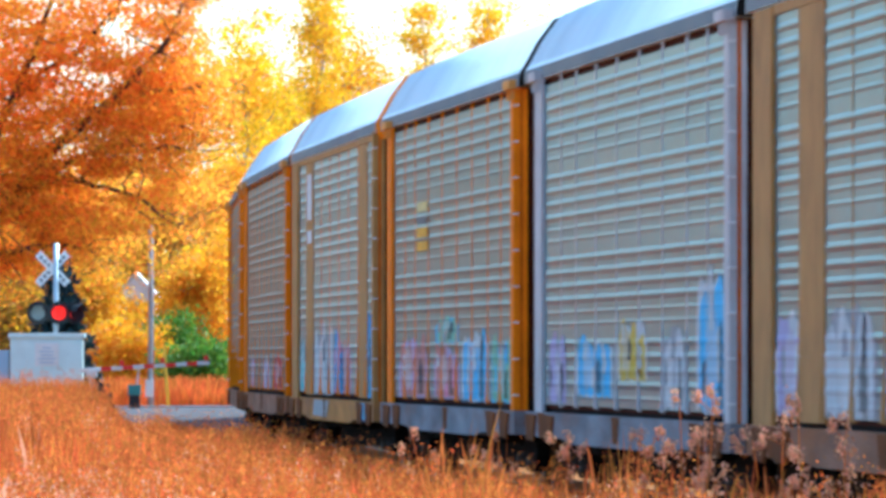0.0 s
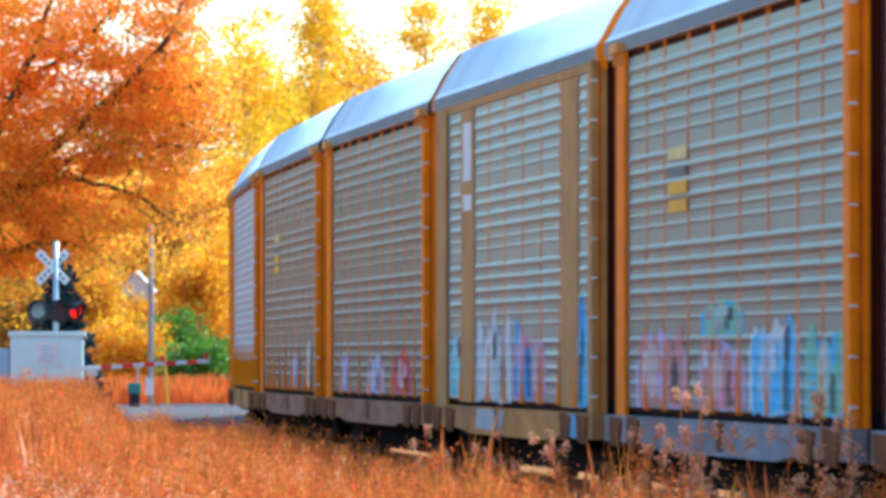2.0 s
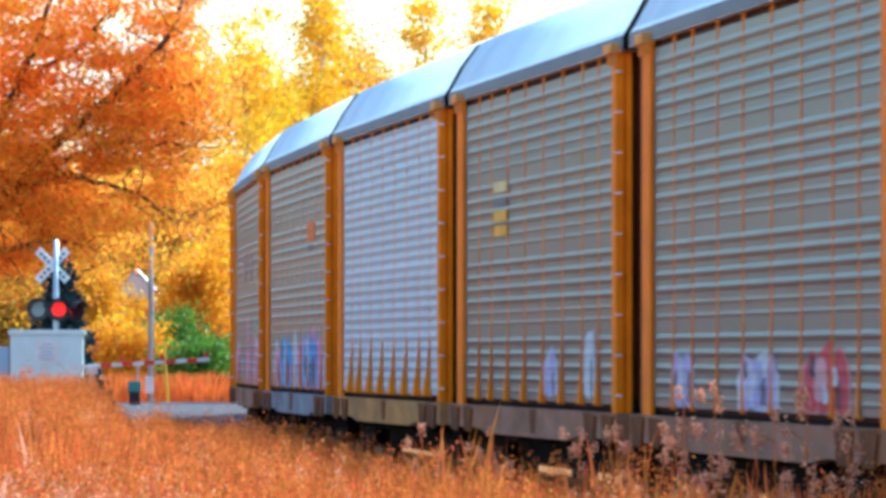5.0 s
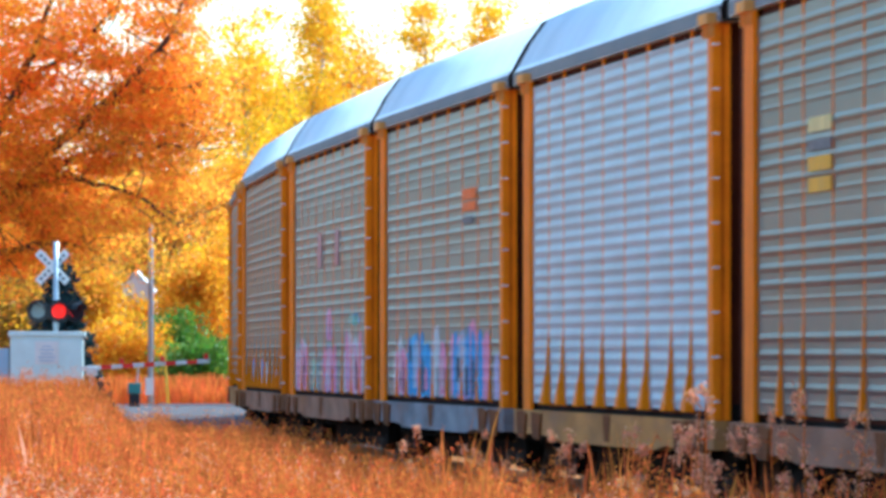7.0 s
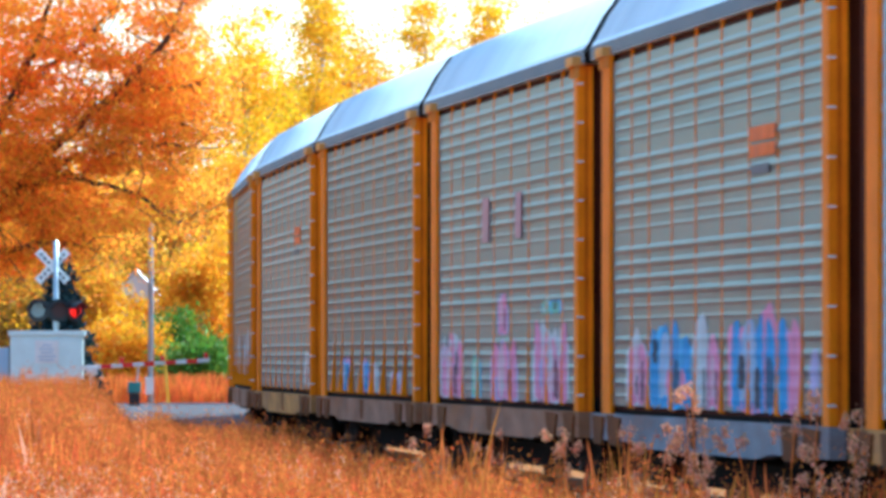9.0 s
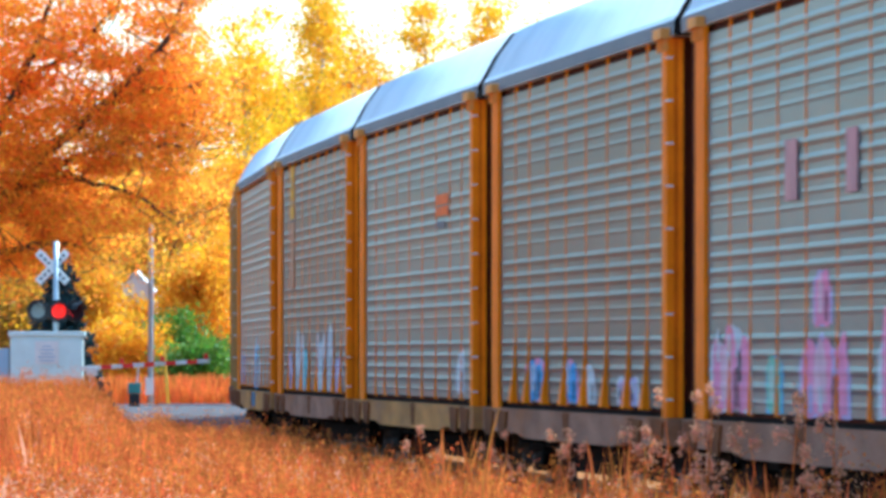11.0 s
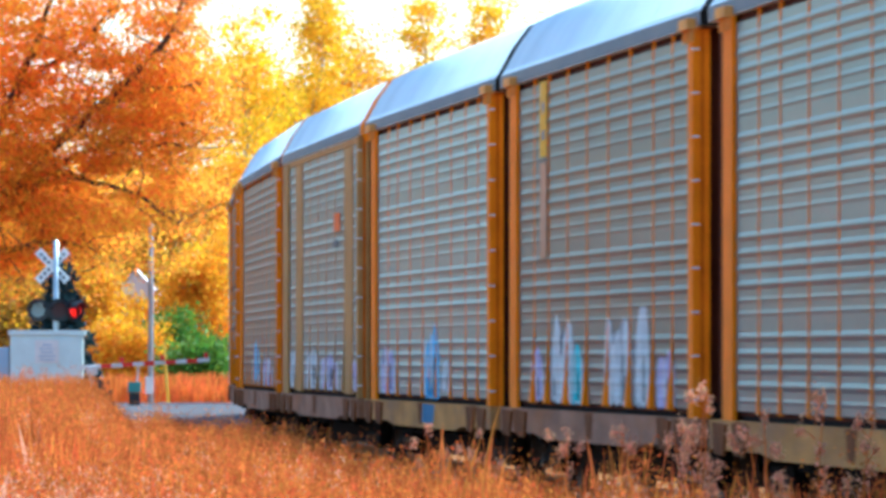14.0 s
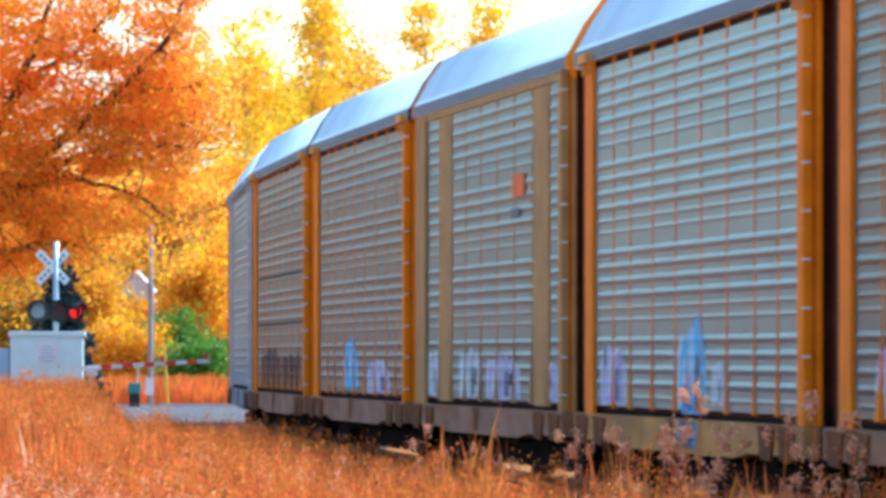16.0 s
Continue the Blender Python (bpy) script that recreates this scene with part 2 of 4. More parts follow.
def build_ground():
    xs = [-1500, -700, -300, -120, -60] + list(range(-40, 41, 4)) + [60, 120, 300, 700, 1500]
    ys = [-800, -300, -100, -40] + list(range(-20, 480, 5)) + [520, 600, 800, 1200, 2000, 3000]
    verts = [(x, y, relief(x, y)) for y in ys for x in xs]
    w = len(xs)
    faces = [(j * w + i, j * w + i + 1, (j + 1) * w + i + 1, (j + 1) * w + i) for j in range(len(ys) - 1) for i in range(w - 1)]
    tagged(new("ground", raw_mesh("ground", verts, faces, M["ground"])), "dry rust-brown autumn field beside the railway", "ground", kind="structure")
    v, f = sweep([(-2.6, -0.6), (-1.7, -0.19), (1.7, -0.19), (2.6, -0.6)], HALF, -600, 420, 5)
    tagged(new("ballast_bed", raw_mesh("ballast_bed", v, f, M["ballast"])), "grey crushed stone ballast bed under the track", "ballast", kind="structure")
    for off in (-0.74, 0.74):
        v, f = sweep([(-0.07, -0.16), (-0.07, -0.14), (-0.02, -0.12), (-0.035, -0.04), (-0.035, 0), (0.035, 0), (0.035, -0.04), (0.02, -0.12), (0.07, -0.14), (0.07, -0.16)], HALF + off, -600, 420, 4)
        tagged(new("rail", raw_mesh("rail", v, f, M["rail"])), "worn steel rail with a rusty web", "rail", kind="structure")
    verts, faces = [], []
    s = -300.0
    while s < 150:
        for zz in (-0.24, -0.165):
            for u, w2 in ((0.2, -0.11), (2.8, -0.11), (2.8, 0.11), (0.2, 0.11)):
                p = on_line(s + w2, u)
                verts.append((p.x, p.y, zz))
        b = len(verts) - 8
        faces += [(b + 4, b + 5, b + 6, b + 7), (b, b + 1, b + 5, b + 4), (b + 2, b + 3, b + 7, b + 6), (b + 1, b + 2, b + 6, b + 5), (b + 3, b, b + 4, b + 7)]
        s += 0.55
    tagged(new("railway_ties", raw_mesh("railway_ties", verts, faces, M["tie"])), "dark creosoted wooden ties in ballast", "railway ties", kind="stuff")


def build_road():
    """The side road that comes over the crossing and runs off between the trees."""
    centre = [(30, 262), (12, 282), (-2, 300), (-6.5, 345), (-10.5, 398), (-13, 402.5)]
    bm = B()
    rows = []
    for i, (x, y) in enumerate(centre):
        a, b = centre[max(i - 1, 0)], centre[min(i + 1, len(centre) - 1)]
        d = Vector((b[0] - a[0], b[1] - a[1])).normalized()
        n = Vector((-d.y, d.x)) * 3.4
        if i == len(centre) - 1:
            n = Vector((-5.0, 0))
        if i == len(centre) - 2:
            n = Vector((-4.6, 0))
        if i == len(centre) - 3:
            n = Vector((-5.2, 0))
        if i == len(centre) - 4:
            n = Vector((-6.4, 0))
        rows.append([bm.verts.new((x + n.x, y + n.y, -0.012)), bm.verts.new((x - n.x, y - n.y, -0.012)), bm.verts.new((x - n.x * 1.25, y - n.y * 1.25, -0.6)), bm.verts.new((x + n.x * 1.25, y + n.y * 1.25, -0.6))])
    for a, b in zip(rows[:-1], rows[1:]):
        for k in range(4):
            bm.faces.new((a[k], a[(k + 1) % 4], b[(k + 1) % 4], b[k]))
    tagged(new("road", mesh_of("road", bm, M["asphalt"])), "grey sun-bleached asphalt road over the crossing", "road", kind="structure")
    bm = B()
    box(bm, -18.5, -7.6, 402.6, 402.9, -0.4, 0.06, 0.02)
    tagged(new("kerb", mesh_of("kerb", bm, M["concrete"])), "pale concrete kerb at the road's edge", "kerb", kind="structure")


build_ground()
build_road()

# ---- the train ----
LEN, ZB, ZT = 26.7, 1.15, 5.3
PITCH, FIRST = 28.46, 10.8
END = 1.05
# the side's bays, in metres from the car's rear
EDGES = (2.5, 4.9, 7.1, 9.9, 12.7, 15.6, 18.5, 21.4, 23.7, 25.95)
SIDE0, SIDE1 = EDGES[0], EDGES[-1]
BAY_W = 2.6


def ridge(z, even=False):
    """How far the pressed sheet stands out at a height: four ridges, then a flat band, or an even run of ridges."""
    if even:
        return 0.0048 * (1 + math.cos((z - ZB) * 2 * math.pi / 0.15))
    u = (ZT - 0.17 - z) % 1.03
    for k in range(4):
        c = 0.08 + 0.165 * k
        d = abs(u - c)
        if d < 0.05:
            return 0.0095 * (1 - max(0, d - 0.01) / 0.04)
    for c in (0.73, 0.87):
        d = abs(u - c)
        if d < 0.035:
            return 0.005 * (1 - d / 0.035)
    return 0.0


def ridge_heights(z0, z1):
    zs = {z0, z1}
    base = ZT - 0.17
    for i in range(-1, 7):
        for k in range(4):
            c = base - 1.03 * i - 0.08 - 0.165 * k
            for d in (-0.05, -0.01, 0.01, 0.05):
                zs.add(round(c + d, 4))
        for k in (0.73, 0.87):
            for d in (-0.035, 0.0, 0.035):
                zs.add(round(base - 1.03 * i - k + d, 4))
    return sorted(z for z in zs if z0 <= z <= z1)


def panel_mesh(name, width, z0, z1, mat, even=False):
    zs = [z0 + (z1 - z0) * i / 160 for i in range(161)] if even else ridge_heights(z0, z1)
    verts = []
    for z in zs:
        y = -ridge(z, even)
        verts += [(-width / 2, y, z), (width / 2, y, z)]
    faces = [(2 * i, 2 * i + 1, 2 * i + 3, 2 * i + 2) for i in range(len(zs) - 1)]
    n = len(verts)
    verts += [(-width / 2, 0.03, z0), (width / 2, 0.03, z0), (width / 2, 0.03, z1), (-width / 2, 0.03, z1)]
    faces += [(n, n + 1, n + 2, n + 3)]
    return raw_mesh(name, verts, faces, mat)


PANELS = {k: panel_mesh("side_panel", BAY_W, ZB + 0.05, ZT - 0.095, M[k], k == "panel_lilac") for k in ("panel_grey", "panel_dark", "panel_blue", "panel_lilac")}
PLAIN_SIDE = {k: panel_mesh("far_side_panel", LEN - 2 * END, ZB + 0.05, ZT - 0.09, M[k]) for k in ("panel_grey",)}


def rib_mesh(width, foot, mat):
    """A vertical rib, with a bracket at its head and a foot that widens."""
    bm = B()
    prism(bm, [(-width / 2, ZB + 0.9), (-width / 2 - foot * 0.1, ZB + 0.45), (-width / 2 - foot * 0.3, ZB + 0.02), (width / 2 + foot * 0.3, ZB + 0.02), (width / 2 + foot * 0.1, ZB + 0.45),
               (width / 2, ZB + 0.9), (width / 2, ZT - 0.3), (width / 2 + 0.02, ZT - 0.2), (width / 2 + 0.02, ZT), (-width / 2 - 0.02, ZT), (-width / 2 - 0.02, ZT - 0.2), (-width / 2, ZT - 0.3)], -0.0085, 0.02)
    deep = 0.014 + foot * 0.2
    for x in (-width / 2,):
        q = [bm.verts.new(p) for p in ((x, -0.012, ZB + 0.95), (x + width, -0.012, ZB + 0.95), (x + width + foot * 0.5, -deep, ZB + 0.03), (x - foot * 0.5, -deep, ZB + 0.03),
                                       (x, 0.0, ZB + 0.95), (x + width, 0.0, ZB + 0.95), (x + width + foot * 0.5, 0.0, ZB + 0.03), (x - foot * 0.5, 0.0, ZB + 0.03),
                                       (x, -0.012 - (deep - 0.012) * 0.35, ZB + 0.45), (x + width, -0.012 - (deep - 0.012) * 0.35, ZB + 0.45))]
        for f in ((0, 1, 9, 8), (8, 9, 2, 3), (1, 5, 6, 2), (0, 8, 3, 7), (3, 2, 6, 7)):
            bm.faces.new([q[i] for i in f])
        bm.faces.new((q[0], q[7], q[4]))
    return mesh_of("rib", bm, mat)


RIBS = {}


def rib(width, foot, mat):
    key = (width, foot, mat)
    if key not in RIBS:
        RIBS[key] = rib_mesh(width, foot, M[mat])
    return RIBS[key]


def build_shared():
    """Meshes that all cars share."""
    d = {}
    prof = [(-HALF - 0.03, ZT), (-HALF - 0.03, ZT + 0.16), (-HALF + 0.02, ZT + 0.23), (-HALF + 0.2, ZT + 0.56), (-HALF + 0.42, ZT + 0.86), (-HALF + 0.85, ZT + 1.06), (0, ZT + 1.13)]
    prof = prof + [(-y, z) for y, z in prof[-2::-1]]
    v = [(x, y, z) for x in (-LEN / 2 - 0.4, LEN / 2 + 0.4) for y, z in prof]
    n = len(prof)
    f = [(i, i + 1, n + i + 1, n + i) for i in range(n - 1)] + [tuple(range(n)), tuple(range(2 * n - 1, n - 1, -1)), (0, n, 2 * n - 1, n - 1)]
    d["roof"] = raw_mesh("roof", v, f, M["roof"])
    d["roof"].polygons.foreach_set("use_smooth", [2 <= i < n - 3 for i in range(len(f))])
    for key in ("roof", "orange", "black"):
        bm = B()
        # black plate that paints the shade of the gap between two roofs
        if key == "black":
            prismy = [bm.verts.new((0.04, y * 0.999, z - 0.003)) for y, z in prof]
            bm.faces.new(prismy)
            back = [bm.verts.new((-0.04, y * 0.999, z - 0.003)) for y, z in prof]
            bm.faces.new(back[::-1])
            for i in range(n):
                bm.faces.new((prismy[i], back[i], back[(i + 1) % n], prismy[(i + 1) % n]))
            d["roof_end_black"] = mesh_of("roof_end", bm, M["black"])
            continue
        w = 0.16 if key == "orange" else 0.09
        rows = [[bm.verts.new((sx * w, y * 1.004, z + 0.008)) for y, z in prof] for sx in (-1, 1)]
        low = [[bm.verts.new((sx * w, y * 0.93, z - 0.12)) for y, z in prof] for sx in (-1, 1)]
        for a, b in ((rows[0], rows[1]), (rows[1], low[1]), (low[0], rows[0])):
            for i in range(n - 1):
                bm.faces.new((a[i], a[i + 1], b[i + 1], b[i]))
        d["roof_end_" + key] = mesh_of("roof_end", bm, M[key])
    bm = B()
    half = prof[2:len(prof) - 2]
    for (ya, za), (yb, zb) in zip(half[:-1], half[1:]):
        q = [bm.verts.new(p) for p in ((-0.04, ya, za + 0.012), (0.04, ya, za + 0.012), (0.04, yb, zb + 0.012), (-0.04, yb, zb + 0.012))]
        bm.faces.new(q)
    d["roof_seam"] = mesh_of("roof_seam", bm, M["roof"])
    # thin strip over the roof edge that carries its painted shade
    bm = B()
    box(bm, -LEN / 2 - 0.36, LEN / 2 + 0.36, -HALF - 0.036, -HALF - 0.02, ZT + 0.005, ZT + 0.165)
    d["skirt"] = mesh_of("roof_skirt", bm, M["skirt"])
    for key in ("sill", "sill_orange", "sill_grey"):
        bm = B()
        h = LEN / 2
        prism(bm, [(-h, ZB - 0.05), (-h, ZB - 0.36), (-h + 5.5, ZB - 0.36), (-h + 7, ZB - 0.42), (h - 7, ZB - 0.42), (h - 5.5, ZB - 0.36), (h, ZB - 0.36), (h, ZB - 0.05)], -HALF - 0.06, -HALF + 0.1)
        prism(bm, [(-h, ZB - 0.06), (-h, ZB - 0.42), (h, ZB - 0.42), (h, ZB - 0.06)], HALF - 0.1, HALF + 0.06)
        d[key] = mesh_of("side_sill", bm, M[key])
    bm = B()
    box(bm, -LEN / 2 + 0.1, LEN / 2 - 0.1, -HALF + 0.06, HALF - 0.06, ZB - 0.12, ZB + 0.12)
    box(bm, -LEN / 2 - 0.2, LEN / 2 + 0.2, -0.35, 0.35, ZB - 0.55, ZB - 0.15)
    # blocks added between the trucks to keep the sunlit ground beyond from showing
    prism(bm, [(-8.4, 0.62), (-7.6, 0.3), (7.6, 0.3), (8.4, 0.62)], -0.85, 0.85)
    box(bm, -8.6, 8.6, -1.1, 1.1, 0.6, ZB - 0.1)
    for x in (-9, -4.5, 0, 4.5, 9):
        box(bm, x - 0.15, x + 0.15, -HALF + 0.1, HALF - 0.1, ZB - 0.5, ZB - 0.1)
    d["underframe"] = mesh_of("underframe", bm, M["black"])
    # dark sheets behind the sides, so slots and voids read as shade
    bm = B()
    box(bm, -LEN / 2 + 0.02, LEN / 2 - 0.02, -HALF + 0.05, -HALF + 0.09, ZB + 0.0, ZT + 0.05)
    box(bm, -LEN / 2 + 0.02, LEN / 2 - 0.02, HALF - 0.09, HALF - 0.05, ZB + 0.0, ZT + 0.05)
    d["lining"] = mesh_of("inner_lining", bm, M["void_shade"])
    # end door, its recess shade put into the colour
    bm = B()
    box(bm, -0.03, 0.03, -HALF + 0.07, HALF - 0.07, ZB, ZT + 0.12)
    d["end_door"] = mesh_of("end_door", bm, M["void_shade"])
    bm = B()
    tube(bm, (LEN / 2 + 0.1, 0, 0.88), (LEN / 2 + 0.86, 0, 0.88), 0.12)
    box(bm, LEN / 2 + 0.6, LEN / 2 + 0.87, -0.16, 0.16, 0.72, 1.04, 0.03)
    d["coupler"] = mesh_of("coupler", bm, M["black"])
    bm = B()
    for s in (-1, 1):
        prism(bm, [(-1.25, 0.52), (-1.15, 0.66), (-0.5, 0.7), (-0.3, 0.84), (0.3, 0.84), (0.5, 0.7), (1.15, 0.66), (1.25, 0.52), (1.05, 0.36), (0.75, 0.38), (0.45, 0.28), (-0.45, 0.28), (-0.75, 0.38), (-1.05, 0.36)], s * 1.02 - 0.08, s * 1.02 + 0.08)
    box(bm, -0.25, 0.25, -1.1, 1.1, 0.4, 0.75, 0.03)
    d["truck"] = mesh_of("truck_frame", bm, M["black"])
    bm = B()
    for s in (-1, 1):
        tube(bm, (0, s * 0.72, 0.42), (0, s * 0.86, 0.42), 0.42, 0.42, 24)
        tube(bm, (0, s * 0.66, 0.42), (0, s * 0.73, 0.42), 0.45, 0.43, 24)
        tube(bm, (0, s * 1.1, 0.42), (0, s * 1.2, 0.42), 0.11, 0.09, 12)
    tube(bm, (0, -0.8, 0.42), (0, 0.8, 0.42), 0.09)
    d["wheelset"] = mesh_of("wheelset", bm, M["wheel"])
    for mat in ("orange", "tan", "pale"):
        bm = B()
        box(bm, -0.375, 0.375, -0.05, 0.0, ZB - 0.05, ZT - 0.02, 0.012)
        d["post_" + mat] = mesh_of("end_post", bm, M[mat])
        bm = B()
        box(bm, -1.2, 1.2, -0.02, 0.02, ZB, ZT - 0.115, 0.006)
        d["wide_" + mat] = mesh_of("wide_post", bm, M[mat])
        bm = B()
        box(bm, -0.06, 0.06, -0.068, 0.02, ZB - 0.05, ZT + 0.02, 0.015)
        d["flange_" + mat] = mesh_of("end_flange", bm, M[mat])
        bm = B()
        box(bm, -0.5, 0.5, -0.14, 0.0, ZT - 0.03, ZT + 0.09, 0.012)
        for x in (-0.4, 0.0, 0.4):
            prism(bm, [(x - 0.03, ZT - 0.032), (x + 0.03, ZT - 0.032), (x + 0.03, ZT - 0.16), (x - 0.03, ZT - 0.16)], -0.1, -0.052)
        d["cap_" + mat] = mesh_of("post_cap", bm, M["cap"] if mat == "orange" else M[mat])
        bm = B()
        box(bm, 0.55 if mat == "tan" else 1.4, SIDE0 - 0.004, -0.05, 0.0, ZB - 0.05, ZT - 0.02, 0.012)
        d["rear_" + mat] = mesh_of("end_post", bm, M[mat])
        bm = B()
        box(bm, -0.03, 0.03, 0.06, 0.12, ZB - 0.05, ZT - 0.02, 0.01)
        d["stile_" + mat] = mesh_of("end_stile", bm, M[mat])
        bm = B()
        box(bm, -LEN / 2 + SIDE0, -LEN / 2 + SIDE1, -0.03, 0.02, ZT - 0.11, ZT - 0.01)
        d["beam_" + mat] = mesh_of("top_beam", bm, M[mat])
    bm = B()
    box(bm, -0.02, 0.02, 0.0, 0.06, ZB - 0.05, ZT - 0.02)
    d["web"] = mesh_of("end_web", bm, M["deep_orange"])
    bm = B()
    tube(bm, (0, -0.085, 0), (0, 0.0, 0), 0.012, sides=6)
    d["rung"] = mesh_of("ladder_rung", bm, M["white"])
    bm = B()
    prism(bm, [(-0.75, -0.07), (-0.55, -0.4), (0.5, -0.42), (0.8, -0.09)], -0.09, -0.0625)
    d["bolster"] = mesh_of("bolster_plate", bm, M["bolster"])
    bm = B()
    prism(bm, [(-0.5, 0.26), (-0.3, -0.05), (0.3, -0.05), (0.5, 0.26)], -0.008, 0.004)
    d["bracket"] = mesh_of("sill_bracket", bm, M["bolster"])
    return d


SHARED = build_shared()
PAINT = {}


def paint(rgb):
    if rgb not in PAINT:
        PAINT[rgb] = material("spray_paint", rgb, 0.7, 0, 0.25, 2.2, 0.03, tuple(min(1, c * 0.7 + 0.15) for c in rgb), 0.4, spec=0.15)
    return PAINT[rgb]


CYAN, WHITE, BLUE, SKY, PINK, SALMON, GREEN, RED, LILAC, BLACK, OCHRE = ((0.08, 0.55, 0.62), (0.55, 0.6, 0.63), (0.06, 0.30, 0.66), (0.12, 0.48, 0.82), (0.7, 0.25, 0.42), (0.5, 0.22, 0.2), (0.22, 0.5, 0.38),
    (0.5, 0.03, 0.05), (0.42, 0.38, 0.62), (0.02, 0.02, 0.025), (0.6, 0.45, 0.05))


INK, GREY = (0.03, 0.035, 0.06), (0.3, 0.32, 0.36)
FRINGE = {CYAN: [BLUE, WHITE], WHITE: [GREY], BLUE: [PINK, SKY], SKY: [BLUE, WHITE], PINK: [WHITE, LILAC], SALMON: [PINK, LILAC], GREEN: [SALMON, SKY],
          RED: [SALMON], LILAC: [GREY, WHITE], OCHRE: [GREEN, WHITE]}


def tag_shape(car, x, w, z0, z1, rgb, rng, lift=0.006):
    """A sprayed, letter-like patch that lies on the pressed sheet."""
    n = max(6, int(w / 0.12))
    zs = ridge_heights(z0, z1)
    ph = [rng.uniform(0, 6.3) for _ in range(4)]
    cols = []
    for i in range(n + 1):
        u = i / n
        env = math.sin(math.pi * min(1, max(0, u * 0.96 + 0.02))) ** 0.12
        top = z1 - (z1 - z0) * (0.07 * (1 + math.sin(u * 1.3 * w + ph[0])) + 0.06 * (1 + math.sin(u * 3.1 * w + ph[1])) + 0.03 * (1 + math.sin(u * 6.0 * w + ph[3])))
        top = z0 + (top - z0) * env
        low = z0 + 0.05 * (z1 - z0) * (1 + math.sin(u * 9 + ph[2])) * 0.6
        cols.append((x - w / 2 + w * u, low, top))
    verts, faces = [], []
    for xx, low, top in cols:
        for z in zs:
            zz = min(max(z, low), top)
            verts.append((xx, -HALF - ridge(zz) - lift, zz))
    m = len(zs)
    for i in range(n):
        for j in range(m - 1):
            a = i * m + j
            if verts[a][2] < verts[a + 1][2] - 1e-4 or verts[a + m][2] < verts[a + m + 1][2] - 1e-4:
                faces.append((a, a + m, a + m + 1, a + 1))
    attach("graffiti_patch", raw_mesh("graffiti_patch", verts, faces, paint(rgb)), car)


def build_car(label, trim="orange", panel="panel_grey", sill="sill", rib_w=0.09, foot=0.05, frame_style=False, roof_end="roof", tags=(), marks=(), seed=0, rib_mat=None):
    rng = random.Random(seed)
    car = new("autorack_car")
    tagged(car, label, "railcar", "cars of the freight train")
    at = Matrix.Translation
    attach("roof", SHARED["roof"], car)
    for k in range(7):
        attach("roof_seam", SHARED["roof_seam"], car, at((-LEN / 2 + (k + 0.5) * LEN / 7, 0, 0)))
    for s in (-1, 1):
        # the front roof end takes the plate with the gap's painted shade
        if s > 0 or roof_end == "orange":
            attach("roof_end", SHARED["roof_end_" + ("orange" if roof_end == "orange" else "black")], car, at((s * (LEN / 2 + 0.37), 0, 0)))
        attach("end_door", SHARED["end_door"], car, at((s * (LEN / 2 - 0.2), 0, 0)))
    attach("side_sill", SHARED[sill], car)
    attach("roof_skirt", SHARED["skirt"], car, None, "roof skirt coloured dark for its shaded upright face")
    attach("underframe", SHARED["underframe"], car)
    attach("inner_lining", SHARED["lining"], car)
    attach("coupler", SHARED["coupler"], car)
    attach("coupler", SHARED["coupler"], car, pose(0, 0, 0, 0, 0, 180))
    attach("far_side_panel", PLAIN_SIDE["panel_grey"], car, pose(0, HALF, 0, 0, 0, 180))
    for x in (-LEN / 2 + 3.2, LEN / 2 - 3.2):
        truck = attach("truck", SHARED["truck"], car, at((x, 0, 0)))
        for dx in (-0.85, 0.85):
            attach("wheelset", SHARED["wheelset"], truck, at((dx, 0, 0)))
    for d0, d1 in zip(EDGES[:-1], EDGES[1:]):
        attach("side_panel", PANELS[panel], car, at((-LEN / 2 + (d0 + d1) / 2, -HALF, 0)) @ Matrix.Diagonal(((d1 - d0) / BAY_W, 1, 1, 1)))
    rm = rib_mat or trim
    for d0 in EDGES[1:-1]:
        attach("rib", rib(rib_w, foot * 3, rm), car, at((-LEN / 2 + d0, -HALF, 0)))
    if frame_style:
        attach("top_beam", SHARED["beam_" + trim], car, at((0, -HALF, 0)))
        for d0 in (6.2, 23.0):
            attach("wide_post", SHARED["wide_" + trim], car, at((-LEN / 2 + d0, -HALF, 0)))
    attach("end_post", SHARED["post_" + trim], car, at((LEN / 2 - 0.375, -HALF, 0)))
    attach("end_post", SHARED["rear_" + trim], car, at((-LEN / 2, -HALF, 0)))
    attach("end_web", SHARED["web"], car, at((LEN / 2 - 0.02, -HALF, 0)), "deep orange web of the end post")
    attach("end_stile", SHARED["stile_" + trim], car, at((LEN / 2 - 0.01, -HALF, 0)))
    attach("end_flange", SHARED["flange_" + trim], car, at((LEN / 2 - 0.05, -HALF, 0)))
    for s in (-1, 1):
        attach("end_flange", SHARED["flange_" + trim], car, pose(s * (LEN / 2 - 0.05), HALF, 0, 0, 0, 180))
    if not frame_style:
        attach("post_cap", SHARED["cap_" + trim], car, at((LEN / 2 - 0.42, -HALF, 0)))
        attach("post_cap", SHARED["cap_" + trim], car, at((-LEN / 2 + 1.95, -HALF, 0)))
    for k in range(9):
        attach("ladder_rung", SHARED["rung"], car, at((LEN / 2 + 0.045, -HALF, ZB + 0.15 + k * 0.47)))
    for x in (-LEN / 2 + 1.3, -LEN / 2 + 3.6, LEN / 2 - 3.6, LEN / 2 - 1.3):
        attach("bolster_plate", SHARED["bolster"], car, at((x + rng.uniform(-0.3, 0.3), -HALF, ZB)))
